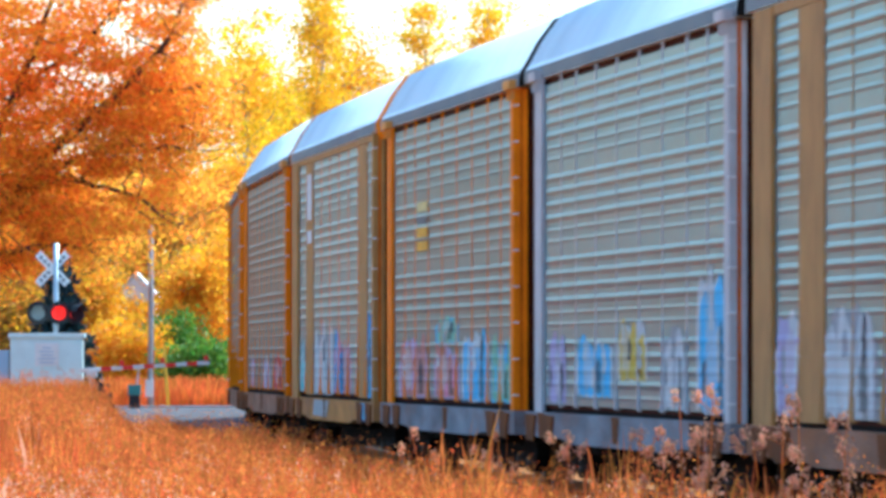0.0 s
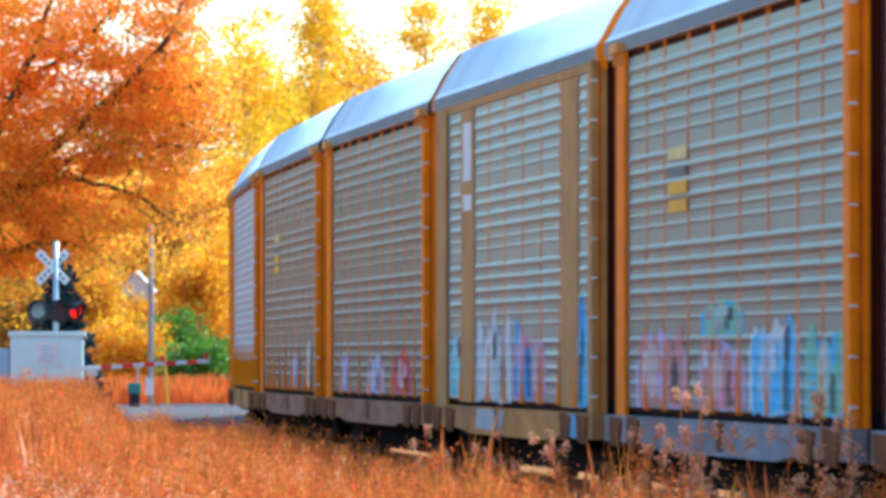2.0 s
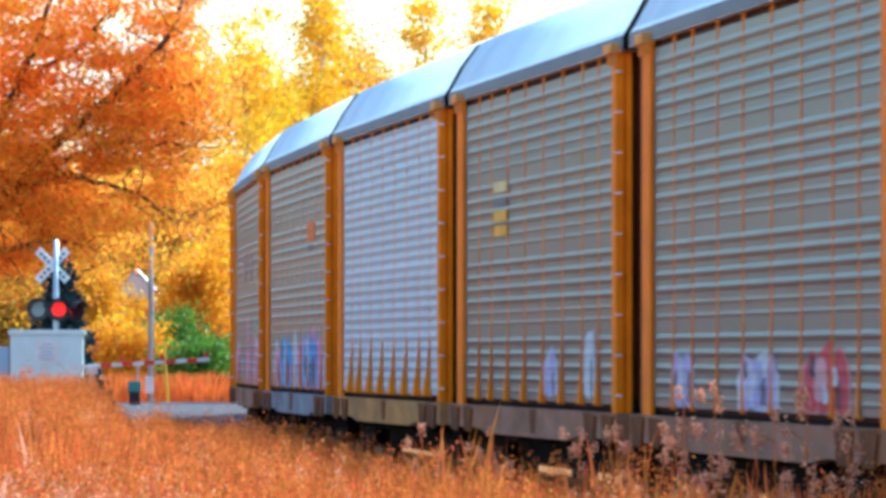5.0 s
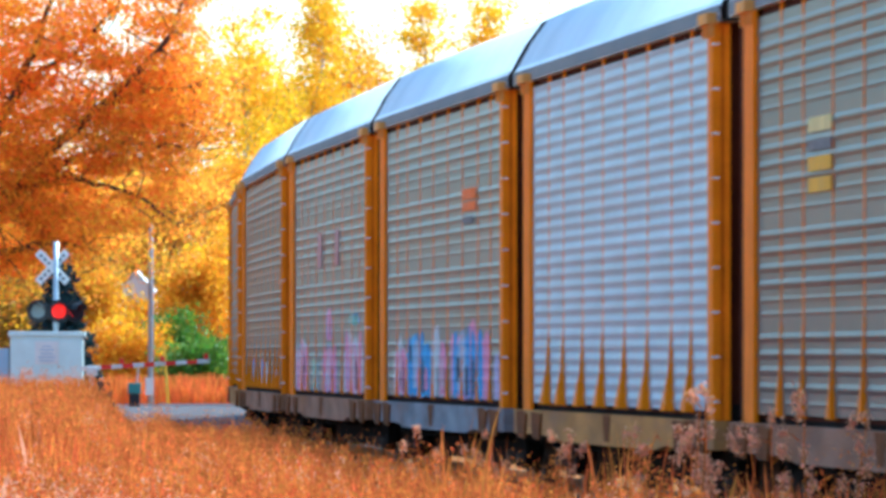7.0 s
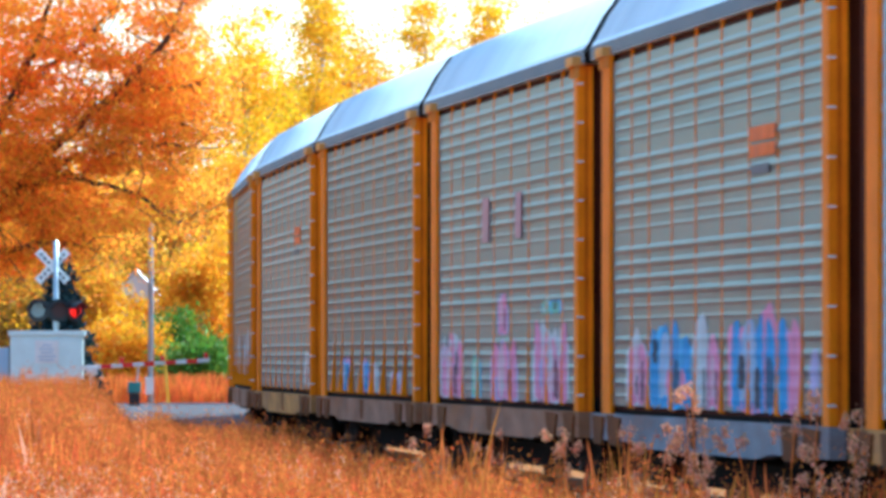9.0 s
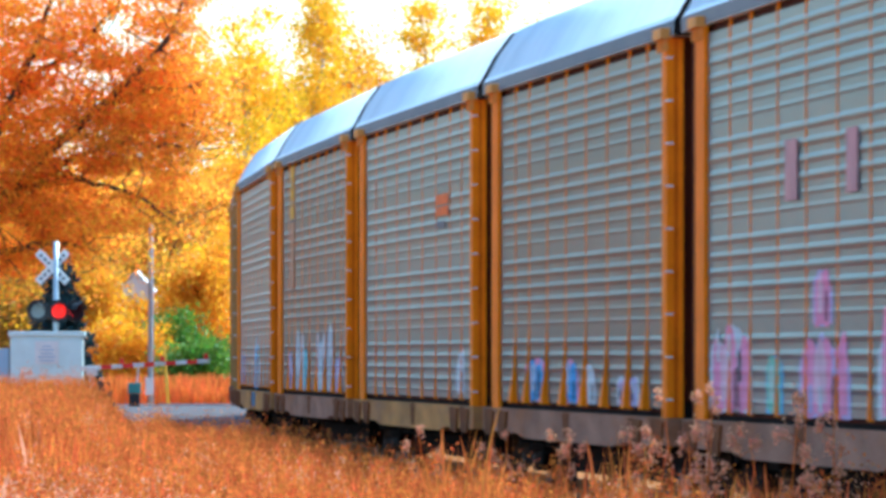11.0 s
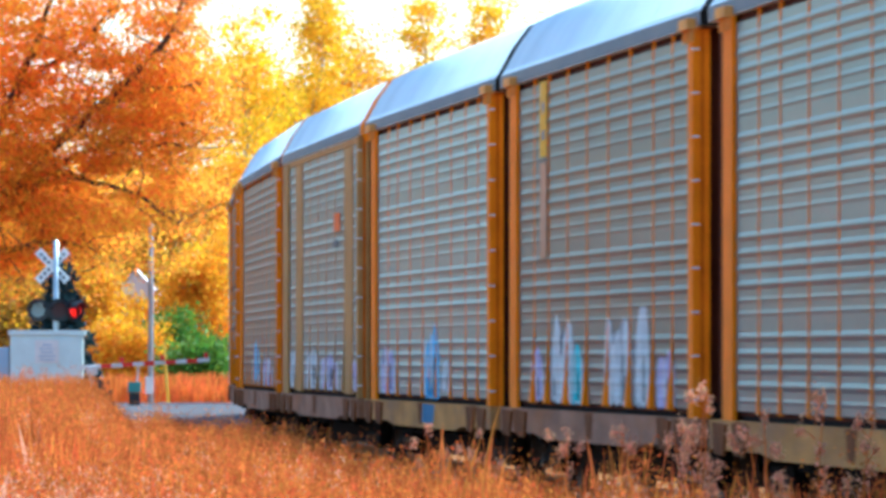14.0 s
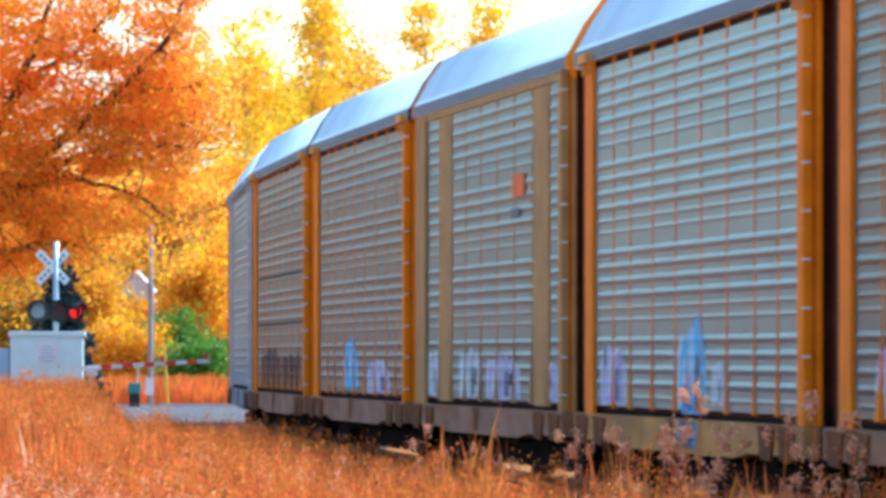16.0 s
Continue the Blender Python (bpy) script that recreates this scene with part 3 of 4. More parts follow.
    for k in range(3):
        x = -LEN / 2 + 2.6 + k * (LEN - 5.2) / 2 + rng.uniform(-1.5, 1.5)
        attach("sill_bracket", SHARED["bracket"], car, at((x, -HALF - 0.06, ZB - 0.32)))
    for f, w, h0, h1, rgb in tags:
        w *= 1.28
        x = -LEN / 2 + SIDE0 + f * (SIDE1 - SIDE0)
        if rgb != BLACK and w > 1.4:
            fringe = rng.choice(FRINGE[rgb])
            tag_shape(car, x + rng.uniform(-0.12, 0.12), w * 1.12, ZB + h0, ZB + h0 + (h1 - h0) * 0.86, fringe, rng, 0.004)
        letters = max(1, round(w / 1.3))
        for k in range(letters):
            step = w / letters
            high_k = h1 - (h1 - h0) * (0.0 if letters == 1 else rng.uniform(0.0, 0.26))
            tag_shape(car, x - w / 2 + (k + 0.5) * step, step * rng.uniform(0.8, 0.98), ZB + h0, ZB + high_k, rgb, rng)
        if h0 <= 0.0 and rgb != BLACK:
            bm = B()
            prism(bm, [(-w * 0.42, -0.34), (w * 0.3, -0.36), (w * 0.42, -0.08), (-w * 0.36, -0.07)], -0.068, -0.0615)
            ob = part("sill_paint", bm, paint(tuple(round(c * 0.6 + 0.05, 3) for c in rgb)), car)
            ob.matrix_local = at((x, -HALF, ZB))
        if w > 2.2 and rgb != BLACK:
            for k in range(3):
                a = ZB + h0 + rng.uniform(0.02, 0.5) * (h1 - h0)
                tag_shape(car, x + w * (-0.33 + 0.3 * k + rng.uniform(-0.06, 0.06)), w * rng.uniform(0.07, 0.12), a, a + rng.uniform(0.25, 0.42) * (h1 - h0), rng.choice(FRINGE[rgb] + [WHITE, INK]), rng, 0.0105)
        if w > 1.5 and rgb != BLACK:
            light = tuple(round(c * 0.5 + 0.3, 3) for c in rgb)
            dark = tuple(round(c * 0.3, 3) for c in rgb)
            tag_shape(car, x + w * rng.uniform(-0.25, 0), w * 0.28, ZB + h0 + 0.12, ZB + h0 + (h1 - h0) * 0.8, light, rng, 0.0085)
            tag_shape(car, x + w * rng.uniform(0.12, 0.3), w * 0.16, ZB + h0 + 0.05, ZB + h0 + (h1 - h0) * 0.55, dark, rng, 0.0085)
    for f, z, w, h, rgb in marks:
        bm = B()
        box(bm, -w / 2, w / 2, -0.026, -0.0205, z - h / 2, z + h / 2)
        ob = part("sign_plate", bm, paint(rgb), car)
        ob.matrix_local = at((-LEN / 2 + SIDE0 + f * (SIDE1 - SIDE0), -HALF, 0))
    return car


PLATE_Y, PLATE_O, PLATE_G, PLATE_W = (0.75, 0.42, 0.02), (0.75, 0.16, 0.02), (0.16, 0.16, 0.17), (0.7, 0.7, 0.72)
YELLOW_MARKS = ((0.27, 4.0, 2.2, 0.14, (0.7, 0.6, 0.25)), (0.27, 3.8, 2.2, 0.1, PLATE_G), (0.27, 3.62, 2.2, 0.14, PLATE_Y), (0.27, 3.42, 2.2, 0.14, PLATE_Y))
LOGO = ((0.746, 4.02, 2.6, 0.15, PLATE_O), (0.746, 3.85, 2.6, 0.13, PLATE_O), (0.735, 3.66, 1.9, 0.1, PLATE_G))
CARS = []


def build_train():
    def car(*a, **k):
        k["seed"] = len(CARS)
        CARS.append(build_car(*a, **k))
    car("tan-framed grey autorack railcar with pale graffiti", "tan", "panel_blue", "sill", frame_style=True, rib_w=0.08,
        tags=((0.1, 3.5, 0.05, 1.3, LILAC), (0.3, 3.5, 0.05, 1.4, WHITE), (0.55, 4, 0.05, 1.2, LILAC), (0.8, 4, 0.05, 1.3, SKY)), roof_end="roof")
    car("pale-posted grey autorack railcar with big blue and yellow graffiti", "pale", "panel_blue", "sill_grey", foot=0.02,
        tags=((0.085, 2.0, 0.05, 1.05, LILAC), (0.31, 3.6, 0.15, 1.1, SKY), (0.525, 2.7, 0.35, 1.25, OCHRE), (0.745, 2, 0.05, 1.2, WHITE), (0.93, 2.4, 0.02, 1.95, SKY)))
    car("grey autorack railcar with orange ribs, salmon, green and blue graffiti", "orange", "panel_grey", "sill_grey", foot=0.03, roof_end="roof",
        tags=((0.18, 4.4, 0.05, 1.15, SALMON), (0.48, 3.6, 0.05, 1.0, SALMON), (0.48, 3.2, 0.85, 1.3, GREEN), (0.71, 3.5, 0.02, 1.3, SKY), (0.915, 2.7, 0.03, 1.1, GREEN)), marks=YELLOW_MARKS)
    car("tan-framed grey autorack railcar with cyan, white and blue graffiti", "tan", "panel_blue", "sill_orange", frame_style=True, roof_end="orange", rib_mat="orange",
        tags=((0.095, 2.6, 0.05, 1.2, CYAN), (0.355, 4.7, 0.0, 1.45, WHITE), (0.565, 2.3, 0.05, 1.3, BLUE), (0.665, 1.7, 0.05, 1.2, SALMON), (0.92, 2.7, 0.0, 1.65, SKY)),
        marks=((0.158, 4.6, 1.5, 0.8, PLATE_W), (0.158, 3.9, 1.5, 0.22, PLATE_W)))
    car("dull grey autorack railcar with a dark red sprayed patch", "orange", "panel_dark", "sill", foot=0.03, roof_end="black",
        tags=((0.15, 2, 0.05, 0.8, LILAC), (0.5, 3, 0.05, 0.8, LILAC), (0.78, 3.2, 0.05, 0.85, RED)))
    car("dull grey autorack railcar with rusty rib feet", "orange", "panel_dark", "sill", foot=0.08, roof_end="black", rib_w=0.09,
        tags=((0.6, 1.6, 0.1, 0.9, LILAC), (0.85, 1.4, 0.1, 1.1, WHITE)), marks=YELLOW_MARKS)
    car("pale lilac autorack railcar with ochre tapered rib feet", "orange", "panel_lilac", "sill_orange", foot=0.16, rib_w=0.1, roof_end="black")
    car("grey autorack railcar with an orange plate and blue graffiti", "orange", "panel_grey", "sill_grey", foot=0.04,
        tags=((0.136, 2.0, 0.05, 1.1, PINK), (0.307, 3.9, 0.03, 1.2, BLUE), (0.46, 1.5, 0.05, 1.15, WHITE), (0.52, 1.2, 0.05, 0.9, PINK), (0.725, 4.6, 0.03, 1.4, BLUE), (0.88, 1.0, 0.05, 1.1, PINK), (0.955, 0.8, 0.05, 0.8, LILAC)), marks=LOGO)
    car("grey autorack railcar with tall pink graffiti", "orange", "panel_grey", "sill", foot=0.03, roof_end="black",
        tags=((0.107, 3.2, 0.03, 1.2, PINK), (0.51, 3.3, 0.03, 1.0, PINK), (0.5, 1.3, 0.9, 1.6, PINK), (0.3, 1.2, 0.05, 0.8, GREEN), (0.83, 3.9, 0.03, 1.3, PINK), (0.83, 2.2, 1.15, 1.4, GREEN)), marks=((0.38, 3.6, 1.2, 0.6, (0.5, 0.27, 0.27)), (0.62, 3.6, 1.0, 0.6, (0.5, 0.27, 0.28))))
    car("grey autorack railcar with ochre rib feet and small blue graffiti", "orange", "panel_dark", "sill", foot=0.13, roof_end="black",
        tags=((0.24, 2.2, 0.05, 0.85, BLUE), (0.46, 1.7, 0.05, 0.75, BLUE), (0.58, 1.4, 0.05, 0.6, WHITE), (0.8, 2, 0.05, 0.55, LILAC)))
    car("plain grey autorack railcar with orange ribs and an orange plate", "orange", "panel_grey", "sill_orange", foot=0.02, tags=((0.9, 1.4, 0.1, 0.8, WHITE),), marks=LOGO)
    car("sooty autorack railcar with white graffiti and a yellow plate", "orange", "panel_dark", "sill", foot=0.09, roof_end="roof",
        tags=((0.12, 1.4, 0.05, 0.8, LILAC), (0.285, 2.5, 0.03, 1.25, WHITE), (0.37, 1.2, 0.03, 0.95, CYAN), (0.61, 2.6, 0.03, 1.3, WHITE), (0.75, 1.3, 0.03, 1.35, WHITE), (0.87, 1.6, 0.03, 0.8, LILAC)),
        marks=((0.17, 4.75, 1.1, 0.95, PLATE_Y), (0.17, 3.6, 1.0, 1.2, (0.5, 0.28, 0.16)), (0.17, 4.9, 0.35, 0.14, BLUE), (0.17, 4.55, 0.45, 0.12, BLUE)))
    car("bluish grey autorack railcar with a bright blue figure of paint", "orange", "panel_blue", "sill_orange", foot=0.03, roof_end="black",
        tags=((0.1, 2.4, 0.05, 1.0, LILAC), (0.52, 2.3, -0.0, 1.3, SKY), (0.52, 1.8, 0.0, 0.6, BLUE), (0.64, 1.2, 0.1, 0.7, WHITE)))
    car("tan-framed grey autorack railcar with faint white graffiti", "tan", "panel_grey", "sill", frame_style=True, roof_end="orange",
        tags=((0.05, 1.6, 0.05, 0.85, WHITE), (0.35, 3, 0.05, 0.9, WHITE), (0.6, 4, 0.05, 0.8, LILAC), (0.9, 2.6, 0.05, 0.75, LILAC)), marks=((0.72, 4.0, 2.0, 0.3, PLATE_O), (0.7, 3.65, 1.4, 0.12, PLATE_G)))
    car("dull grey autorack railcar with a pale blue sprayed mark", "orange", "panel_dark", "sill", foot=0.03, tags=((0.4, 2.6, 0.1, 1.1, SKY), (0.72, 4, 0.05, 0.75, LILAC)))
    car("dark autorack railcar with black graffiti along its foot", "orange", "panel_dark", "sill", foot=0.05, roof_end="roof",
        tags=((0.3, 7, 0.05, 1.0, BLACK), (0.7, 7, 0.05, 0.9, BLACK)), marks=((0.5, 3.3, 22, 0.05, BLACK), (0.5, 2.4, 22, 0.05, BLACK)))
    car("pale-posted grey autorack railcar", "pale", "panel_blue", "sill_grey", foot=0.02)
    car("dull grey autorack railcar with orange ribs", "orange", "panel_dark", "sill", foot=0.05)
    car("dull grey autorack railcar with orange ribs", "orange", "panel_grey", "sill", foot=0.05)


build_train()


def car_pose(n, t):
    """Where the n-th car stands at t seconds; car 2 heads the second coupling."""
    s = FIRST - PITCH * (n - 2) - 0.88 + 20.0324 * t - 0.00465 * (t - 8) ** 2
    a, b = on_line(s, HALF), on_line(s - LEN, HALF)
    d = (a - b).normalized()
    mid = (a + b) / 2
    return pose(mid.x, mid.y, 0, 0, 0, math.degrees(math.atan2(d.y, d.x)))


# ---- the crossing ----
def spot(px, y):
    """Across from the line of sight, at a distance."""
    return (px - 784) / F_PX * y


def high(py, y):
    return EYE_Z + (634 - py) / F_PX * y


def build_crossing():
    Y = 300.0
    x = spot(99, Y)
    sig = tagged(new("crossing_signal"), "railway crossing signal with white crossbuck and red flashing lamps", "crossing signal")
    sig.location = (x, Y, 0)
    part("mast", tube(B(), (0, 0, -0.4), (0, 0, high(428, Y)), 0.075, 0.07, 16), M["silver"], sig, smooth=True)
    part("mast_base", box(B(), -0.3, 0.3, -0.3, 0.3, -0.45, 0.1, 0.03), M["silver"], sig)
    zc = high(473, Y)
    for a in (45, -45):
        bm = box(B(), -0.6, 0.6, -0.012, 0.012, -0.115, 0.115, 0.008)
        blade = part("crossbuck_blade", bm, M["white"], sig, "white reflective crossbuck blade")
        blade.matrix_local = pose(-0.1, 0.1 + 0.03 * (a > 0), zc, 0, a, -12)
        for k in range(7):
            if k != 3:
                b2 = box(B(), -0.035, 0.035, -0.018, -0.0135, -0.04, 0.04)
                bar = part("lettering_bar", b2, M["signal_black"], blade)
                bar.location = ((k - 3) * 0.15, 0, 0)
    part("crossarm", tube(B(), (-0.55, -0.05, high(556, Y)), (0.6, -0.05, high(556, Y)), 0.05), M["signal_black"], sig)
    zl = high(551, Y)
    heads = []
    for px, turn, lens in ((68, -8, "lens_grey"), (105, 6, "lamp_red"), (134, 42, "lamp_red")):
        bm = tube(B(), (0, 0.0, 0), (0, 0.03, 0), 0.32, 0.32, 28)
        head = part("signal_lamp", bm, M["signal_black"], sig, "black round signal backing")
        head.matrix_local = pose(spot(px, Y) - x, -0.3, zl, 0, 0, turn)
        part("lamp_housing", tube(B(), (0, 0.03, 0), (0, 0.28, 0), 0.2, 0.13, 20), M["signal_black"], head)
        part("lens", tube(B(), (0, -0.03, 0), (0, -0.005, 0), 0.2 if lens == "lens_grey" else 0.17, 0.2, 24), M[lens], head, "pale unlit glass lens" if lens == "lens_grey" else "glowing red lens")
        bm = B()
        for i in range(14):
            a0, a1 = radians(10 + i * 160 / 14), radians(10 + (i + 1) * 160 / 14)
            q = []
            for r, yy in ((0.22, -0.01), (0.215, -0.3)):
                q += [(r * math.cos(a0), yy, r * math.sin(a0)), (r * math.cos(a1), yy, r * math.sin(a1))]
            vs = [bm.verts.new(q[k]) for k in (0, 1, 3, 2)]
            bm.faces.new(vs)
            vs = [bm.verts.new((p[0] * 1.06, p[1], p[2] * 1.06)) for p in (q[0], q[1], q[3], q[2])]
            bm.faces.new(vs)
        part("visor", bm, M["signal_black"], head)
        heads.append(head)
    # added discs, no part of the lamp: they hide the glow between flashes
    vanes = []
    for head in heads[1:]:
        bm = tube(B(), (0, -0.004, 0), (0, 0.004, 0), 0.208, 0.208, 24)
        v = part("lamp_shutter", bm, M["lens_dark"], head, "added dark red disc that hides the lens between flashes")
        v.location = (0, -0.036, 0)
        vanes.append(v)
    # equipment cabinet
    cab = tagged(new("equipment_cabinet"), "pale mint metal signal cabinet with a white notice", "cabinet")
    Yc = 297.0
    xa, xb, zt = spot(18, Yc), spot(146, Yc), high(596, Yc)
    cab.location = ((xa + xb) / 2, Yc, 0)
    w = (xb - xa) / 2
    part("body", box(B(), -w, w, 0, 1.1, -0.45, zt, 0.02), M["cabinet"], cab)
    part("lid", box(B(), -w - 0.05, w + 0.06, -0.06, 1.16, zt + 0.003, high(587, Yc), 0.02), M["cabinet"], cab)
    for sx in (-1, 1):
        part("door", box(B(), sx * w * 0.5 - w * 0.46, sx * w * 0.5 + w * 0.46, -0.025, -0.003, 0.1, zt - 0.08, 0.008), M["cabinet"], cab)
    part("handle", box(B(), 0.06, 0.1, -0.07, -0.028, 1.0, 1.25, 0.01), M["silver"], cab)
    sign = part("notice", box(B(), spot(62, Yc) - cab.location.x, spot(104, Yc) - cab.location.x, -0.05, -0.029, high(645, Yc), high(604, Yc), 0.004), M["white"], cab, "white notice with small print")
    cx, zz = spot(83, Yc) - cab.location.x, high(612, Yc)
    for k, ww in enumerate((0.12, 0.2, 0.16, 0.24, 0.2)):
        part("print_bar", box(B(), cx - ww, cx + ww, -0.056, -0.052, zz - k * 0.1 - 0.03, zz - k * 0.1), M["blue_box"], sign)
    side = tagged(new("side_cabinet", mesh_of("side_cabinet", box(B(), spot(-40, Yc), spot(15, Yc), Yc + 0.1, Yc + 0.9, -0.45, high(617, Yc), 0.02), M["blue_box"])), "small blue-grey metal box beside the cabinet", "cabinet")
    # gate
    gate = tagged(new("crossing_gate"), "lowered crossing gate arm with red and white stripes", "crossing gate")
    Yg = 296.0
    a, b = Vector((spot(140, Yg), Yg, high(653, Yg))), Vector((spot(371, Yg), Yg, high(639, Yg)))
    gate.location = a
    d = b - a
    ang = -math.degrees(math.atan2(d.z, d.x))
    L = d.length
    arm = part("arm", box(B(), 0, L, -0.02, 0.02, -0.055, 0.055, 0.005), M["white"], gate, "white reflective gate arm")
    arm.matrix_local = pose(0, 0, 0, 0, ang, 0)
    for k in range(5):
        c = (188 + 38 * k - 140) / (371 - 140) * L
        part("stripe", box(B(), c - 0.14, c + 0.14, -0.026, -0.021, -0.06, 0.06), M["red"], arm, "red reflective stripe")
    for c in (0.33 * L, 0.64 * L, 0.975 * L):
        part("gate_lamp", box(B(), c - 0.06, c + 0.06, -0.08, 0.08, 0.06, 0.2, 0.03), M["red"], arm, "small red gate lamp")
    part("mechanism", box(B(), 0.2, 0.5, -0.15, 0.15, -0.2, 0.06, 0.03), M["white"], gate)
    part("gate_post", tube(B(), (0.35, 0, -a.z - 0.4), (0.35, 0, -0.202), 0.08), M["silver"], gate)
    # pole, marker, small post
    Yp = 404.0
    pole = tagged(new("utility_pole"), "weathered grey utility pole with a white box", "pole")
    pole.location = (spot(267, Yp), Yp, 0)
    part("shaft", tube(B(), (0, 0, -0.5), (0, 0, high(393, Yp)), 0.12, 0.09, 14), M["pole"], pole, smooth=True)
    part("meter_box", box(B(), -0.2, 0.1, -0.3, -0.12, high(700, Yp), high(669, Yp), 0.02), M["white"], pole)
    part("conduit", tube(B(), (0.04, -0.14, 0), (0.04, -0.14, high(560, Yp)), 0.03), M["silver"], pole)
    mk = tagged(new("guy_wire_marker"), "yellow plastic guy wire marker leaning slightly", "marker")
    mk.location = (spot(298, 403.5), 403.5, -0.05)
    part("sleeve", tube(B(), (0, 0, 0.0), (-0.17, 0, high(605, 403.5)), 0.055), M["yellow"], mk)
    part("anchor", tube(B(), (0, 0, -0.4), (0, 0, 0.05), 0.02), M["silver"], mk)
    Yb = 396.0
    pb = tagged(new("junction_post"), "short black post carrying a small green box", "post")
    pb.location = (spot(238, Yb), Yb, 0)
    part("post", box(B(), -0.2, 0.2, -0.1, 0.1, -0.3, high(697, Yb), 0.02), M["signal_black"], pb)
    part("box", box(B(), -0.24, 0.24, -0.14, 0.14, high(697, Yb) + 0.003, high(678, Yb), 0.03), M["green_box"], pb)
    part("rod", tube(B(), (0.1, 0, high(678, Yb)), (0.16, 0, high(645, Yb)), 0.03), M["silver"], pb)
    return vanes


VANES = build_crossing()


# ---- plants ----
def leaf_mesh(name, pts, size, mat, rng, flat=0.0):
    """Many small folded leaves at the given places."""
    n = len(pts)
    pts = np.asarray(pts)
    nrm = rng.normal(size=(n, 3))
    nrm[:, 2] += flat
    nrm /= np.linalg.norm(nrm, axis=1)[:, None]
    a = np.cross(nrm, rng.normal(size=(n, 3)))
    a /= np.linalg.norm(a, axis=1)[:, None] + 1e-9
    b = np.cross(nrm, a)
    s = (size * rng.uniform(0.6, 1.4, n))[:, None]
    v = np.stack([pts - a * s * 0.6, pts - b * s * 0.42 + nrm * s * 0.1, pts + a * s * 0.6, pts + b * s * 0.42 + nrm * s * 0.1], 1).reshape(-1, 3)
    f = np.arange(4 * n).reshape(n, 4)
    me = bpy.data.meshes.new(name)
    me.vertices.add(4 * n)
    me.vertices.foreach_set("co", v.ravel())
    me.loops.add(4 * n)
    me.loops.foreach_set("vertex_index", f.ravel())
    me.polygons.add(n)
    me.polygons.foreach_set("loop_start", np.arange(0, 4 * n, 4))
    me.update(calc_edges=True)
    me.materials.append(mat)
    return me


def limb(bm, a, b, r0, r1, rng, bend=0.12, segs=4):
    """A crooked, tapering limb; returns points along it."""
    a, b = Vector(a), Vector(b)
    out = [a]
    L = (b - a).length
    for i in range(1, segs + 1):
        p = a.lerp(b, i / segs)
        if i < segs:
            p += Vector(rng.normal(size=3)) * L * bend * 0.35
        tube(bm, out[-1], p, r0 + (r1 - r0) * (i - 1) / segs, r0 + (r1 - r0) * i / segs, 7)
        out.append(p)
    return out


def build_tree(name, label, x, y, height, radius, crown_low, trunk_r, leaves, size, leaf, bark, seed, limbs=14, slim=False, clump=0.5, base=GROUND, lean=0.0, extra=None):
    rng = np.random.default_rng(seed)
    tree = tagged(new(name), label, "tree")
    tree.location = (x, y, base)
    bm = B()
    top = Vector((lean, 0, height * (0.95 if slim else 0.8)))
    spine = limb(bm, (0, 0, -0.2), top, trunk_r, trunk_r * 0.15, rng, 0.05, 7)
    tips = []
    for k in range(limbs):
        f = crown_low / height + (0.97 - crown_low / height) * (k + rng.uniform(0, 0.8)) / limbs
        f = min(f, 0.95)
        i = min(int(f * 7), 6)
        st = spine[i].lerp(spine[i + 1], f * 7 - i)
        a = k * 2.4 + rng.uniform(-0.5, 0.5)
        prof = math.sin(math.pi * min(1, 0.2 + 0.75 * f)) ** 0.8
        r = radius * prof * rng.uniform(0.65, 1.0)
        up = r * (1.6 if slim else 0.45) * rng.uniform(0.6, 1.2)
        en = st + Vector((math.cos(a) * r, math.sin(a) * r, up))
        pts = limb(bm, st, en, trunk_r * 0.4 * (1 - 0.6 * f), 0.02, rng, 0.15, 4)
        tips += [(p, 0.6) for p in pts[2:]] + [(pts[-1], 1.0)]
        for q in range(3):
            s2 = pts[1 + q]
            e2 = s2 + Vector(rng.normal(size=3)) * r * 0.28 + Vector((0, 0, r * 0.15))
            limb(bm, s2, e2, trunk_r * 0.12, 0.012, rng, 0.2, 2)
            tips.append((e2, 1.0))
    part("trunk", bm, bark, tree, smooth=True)
    w = np.array([t[1] for t in tips])
    c = np.array([tuple(t[0]) for t in tips])
    sub = rng.integers(0, len(c), leaves // 40)
    cc = c[sub] + rng.normal(size=(len(sub), 3)) * np.array([radius, radius, radius * (1.0 if not slim else 3.2)]) * 0.17
    pick = rng.integers(0, len(cc), leaves)
    p = cc[pick] + rng.normal(size=(leaves, 3)) * clump * np.array([1, 1, 0.6])
    attach("crown", leaf_mesh("crown", p, size, leaf, rng, 0.4), tree)
    return tree


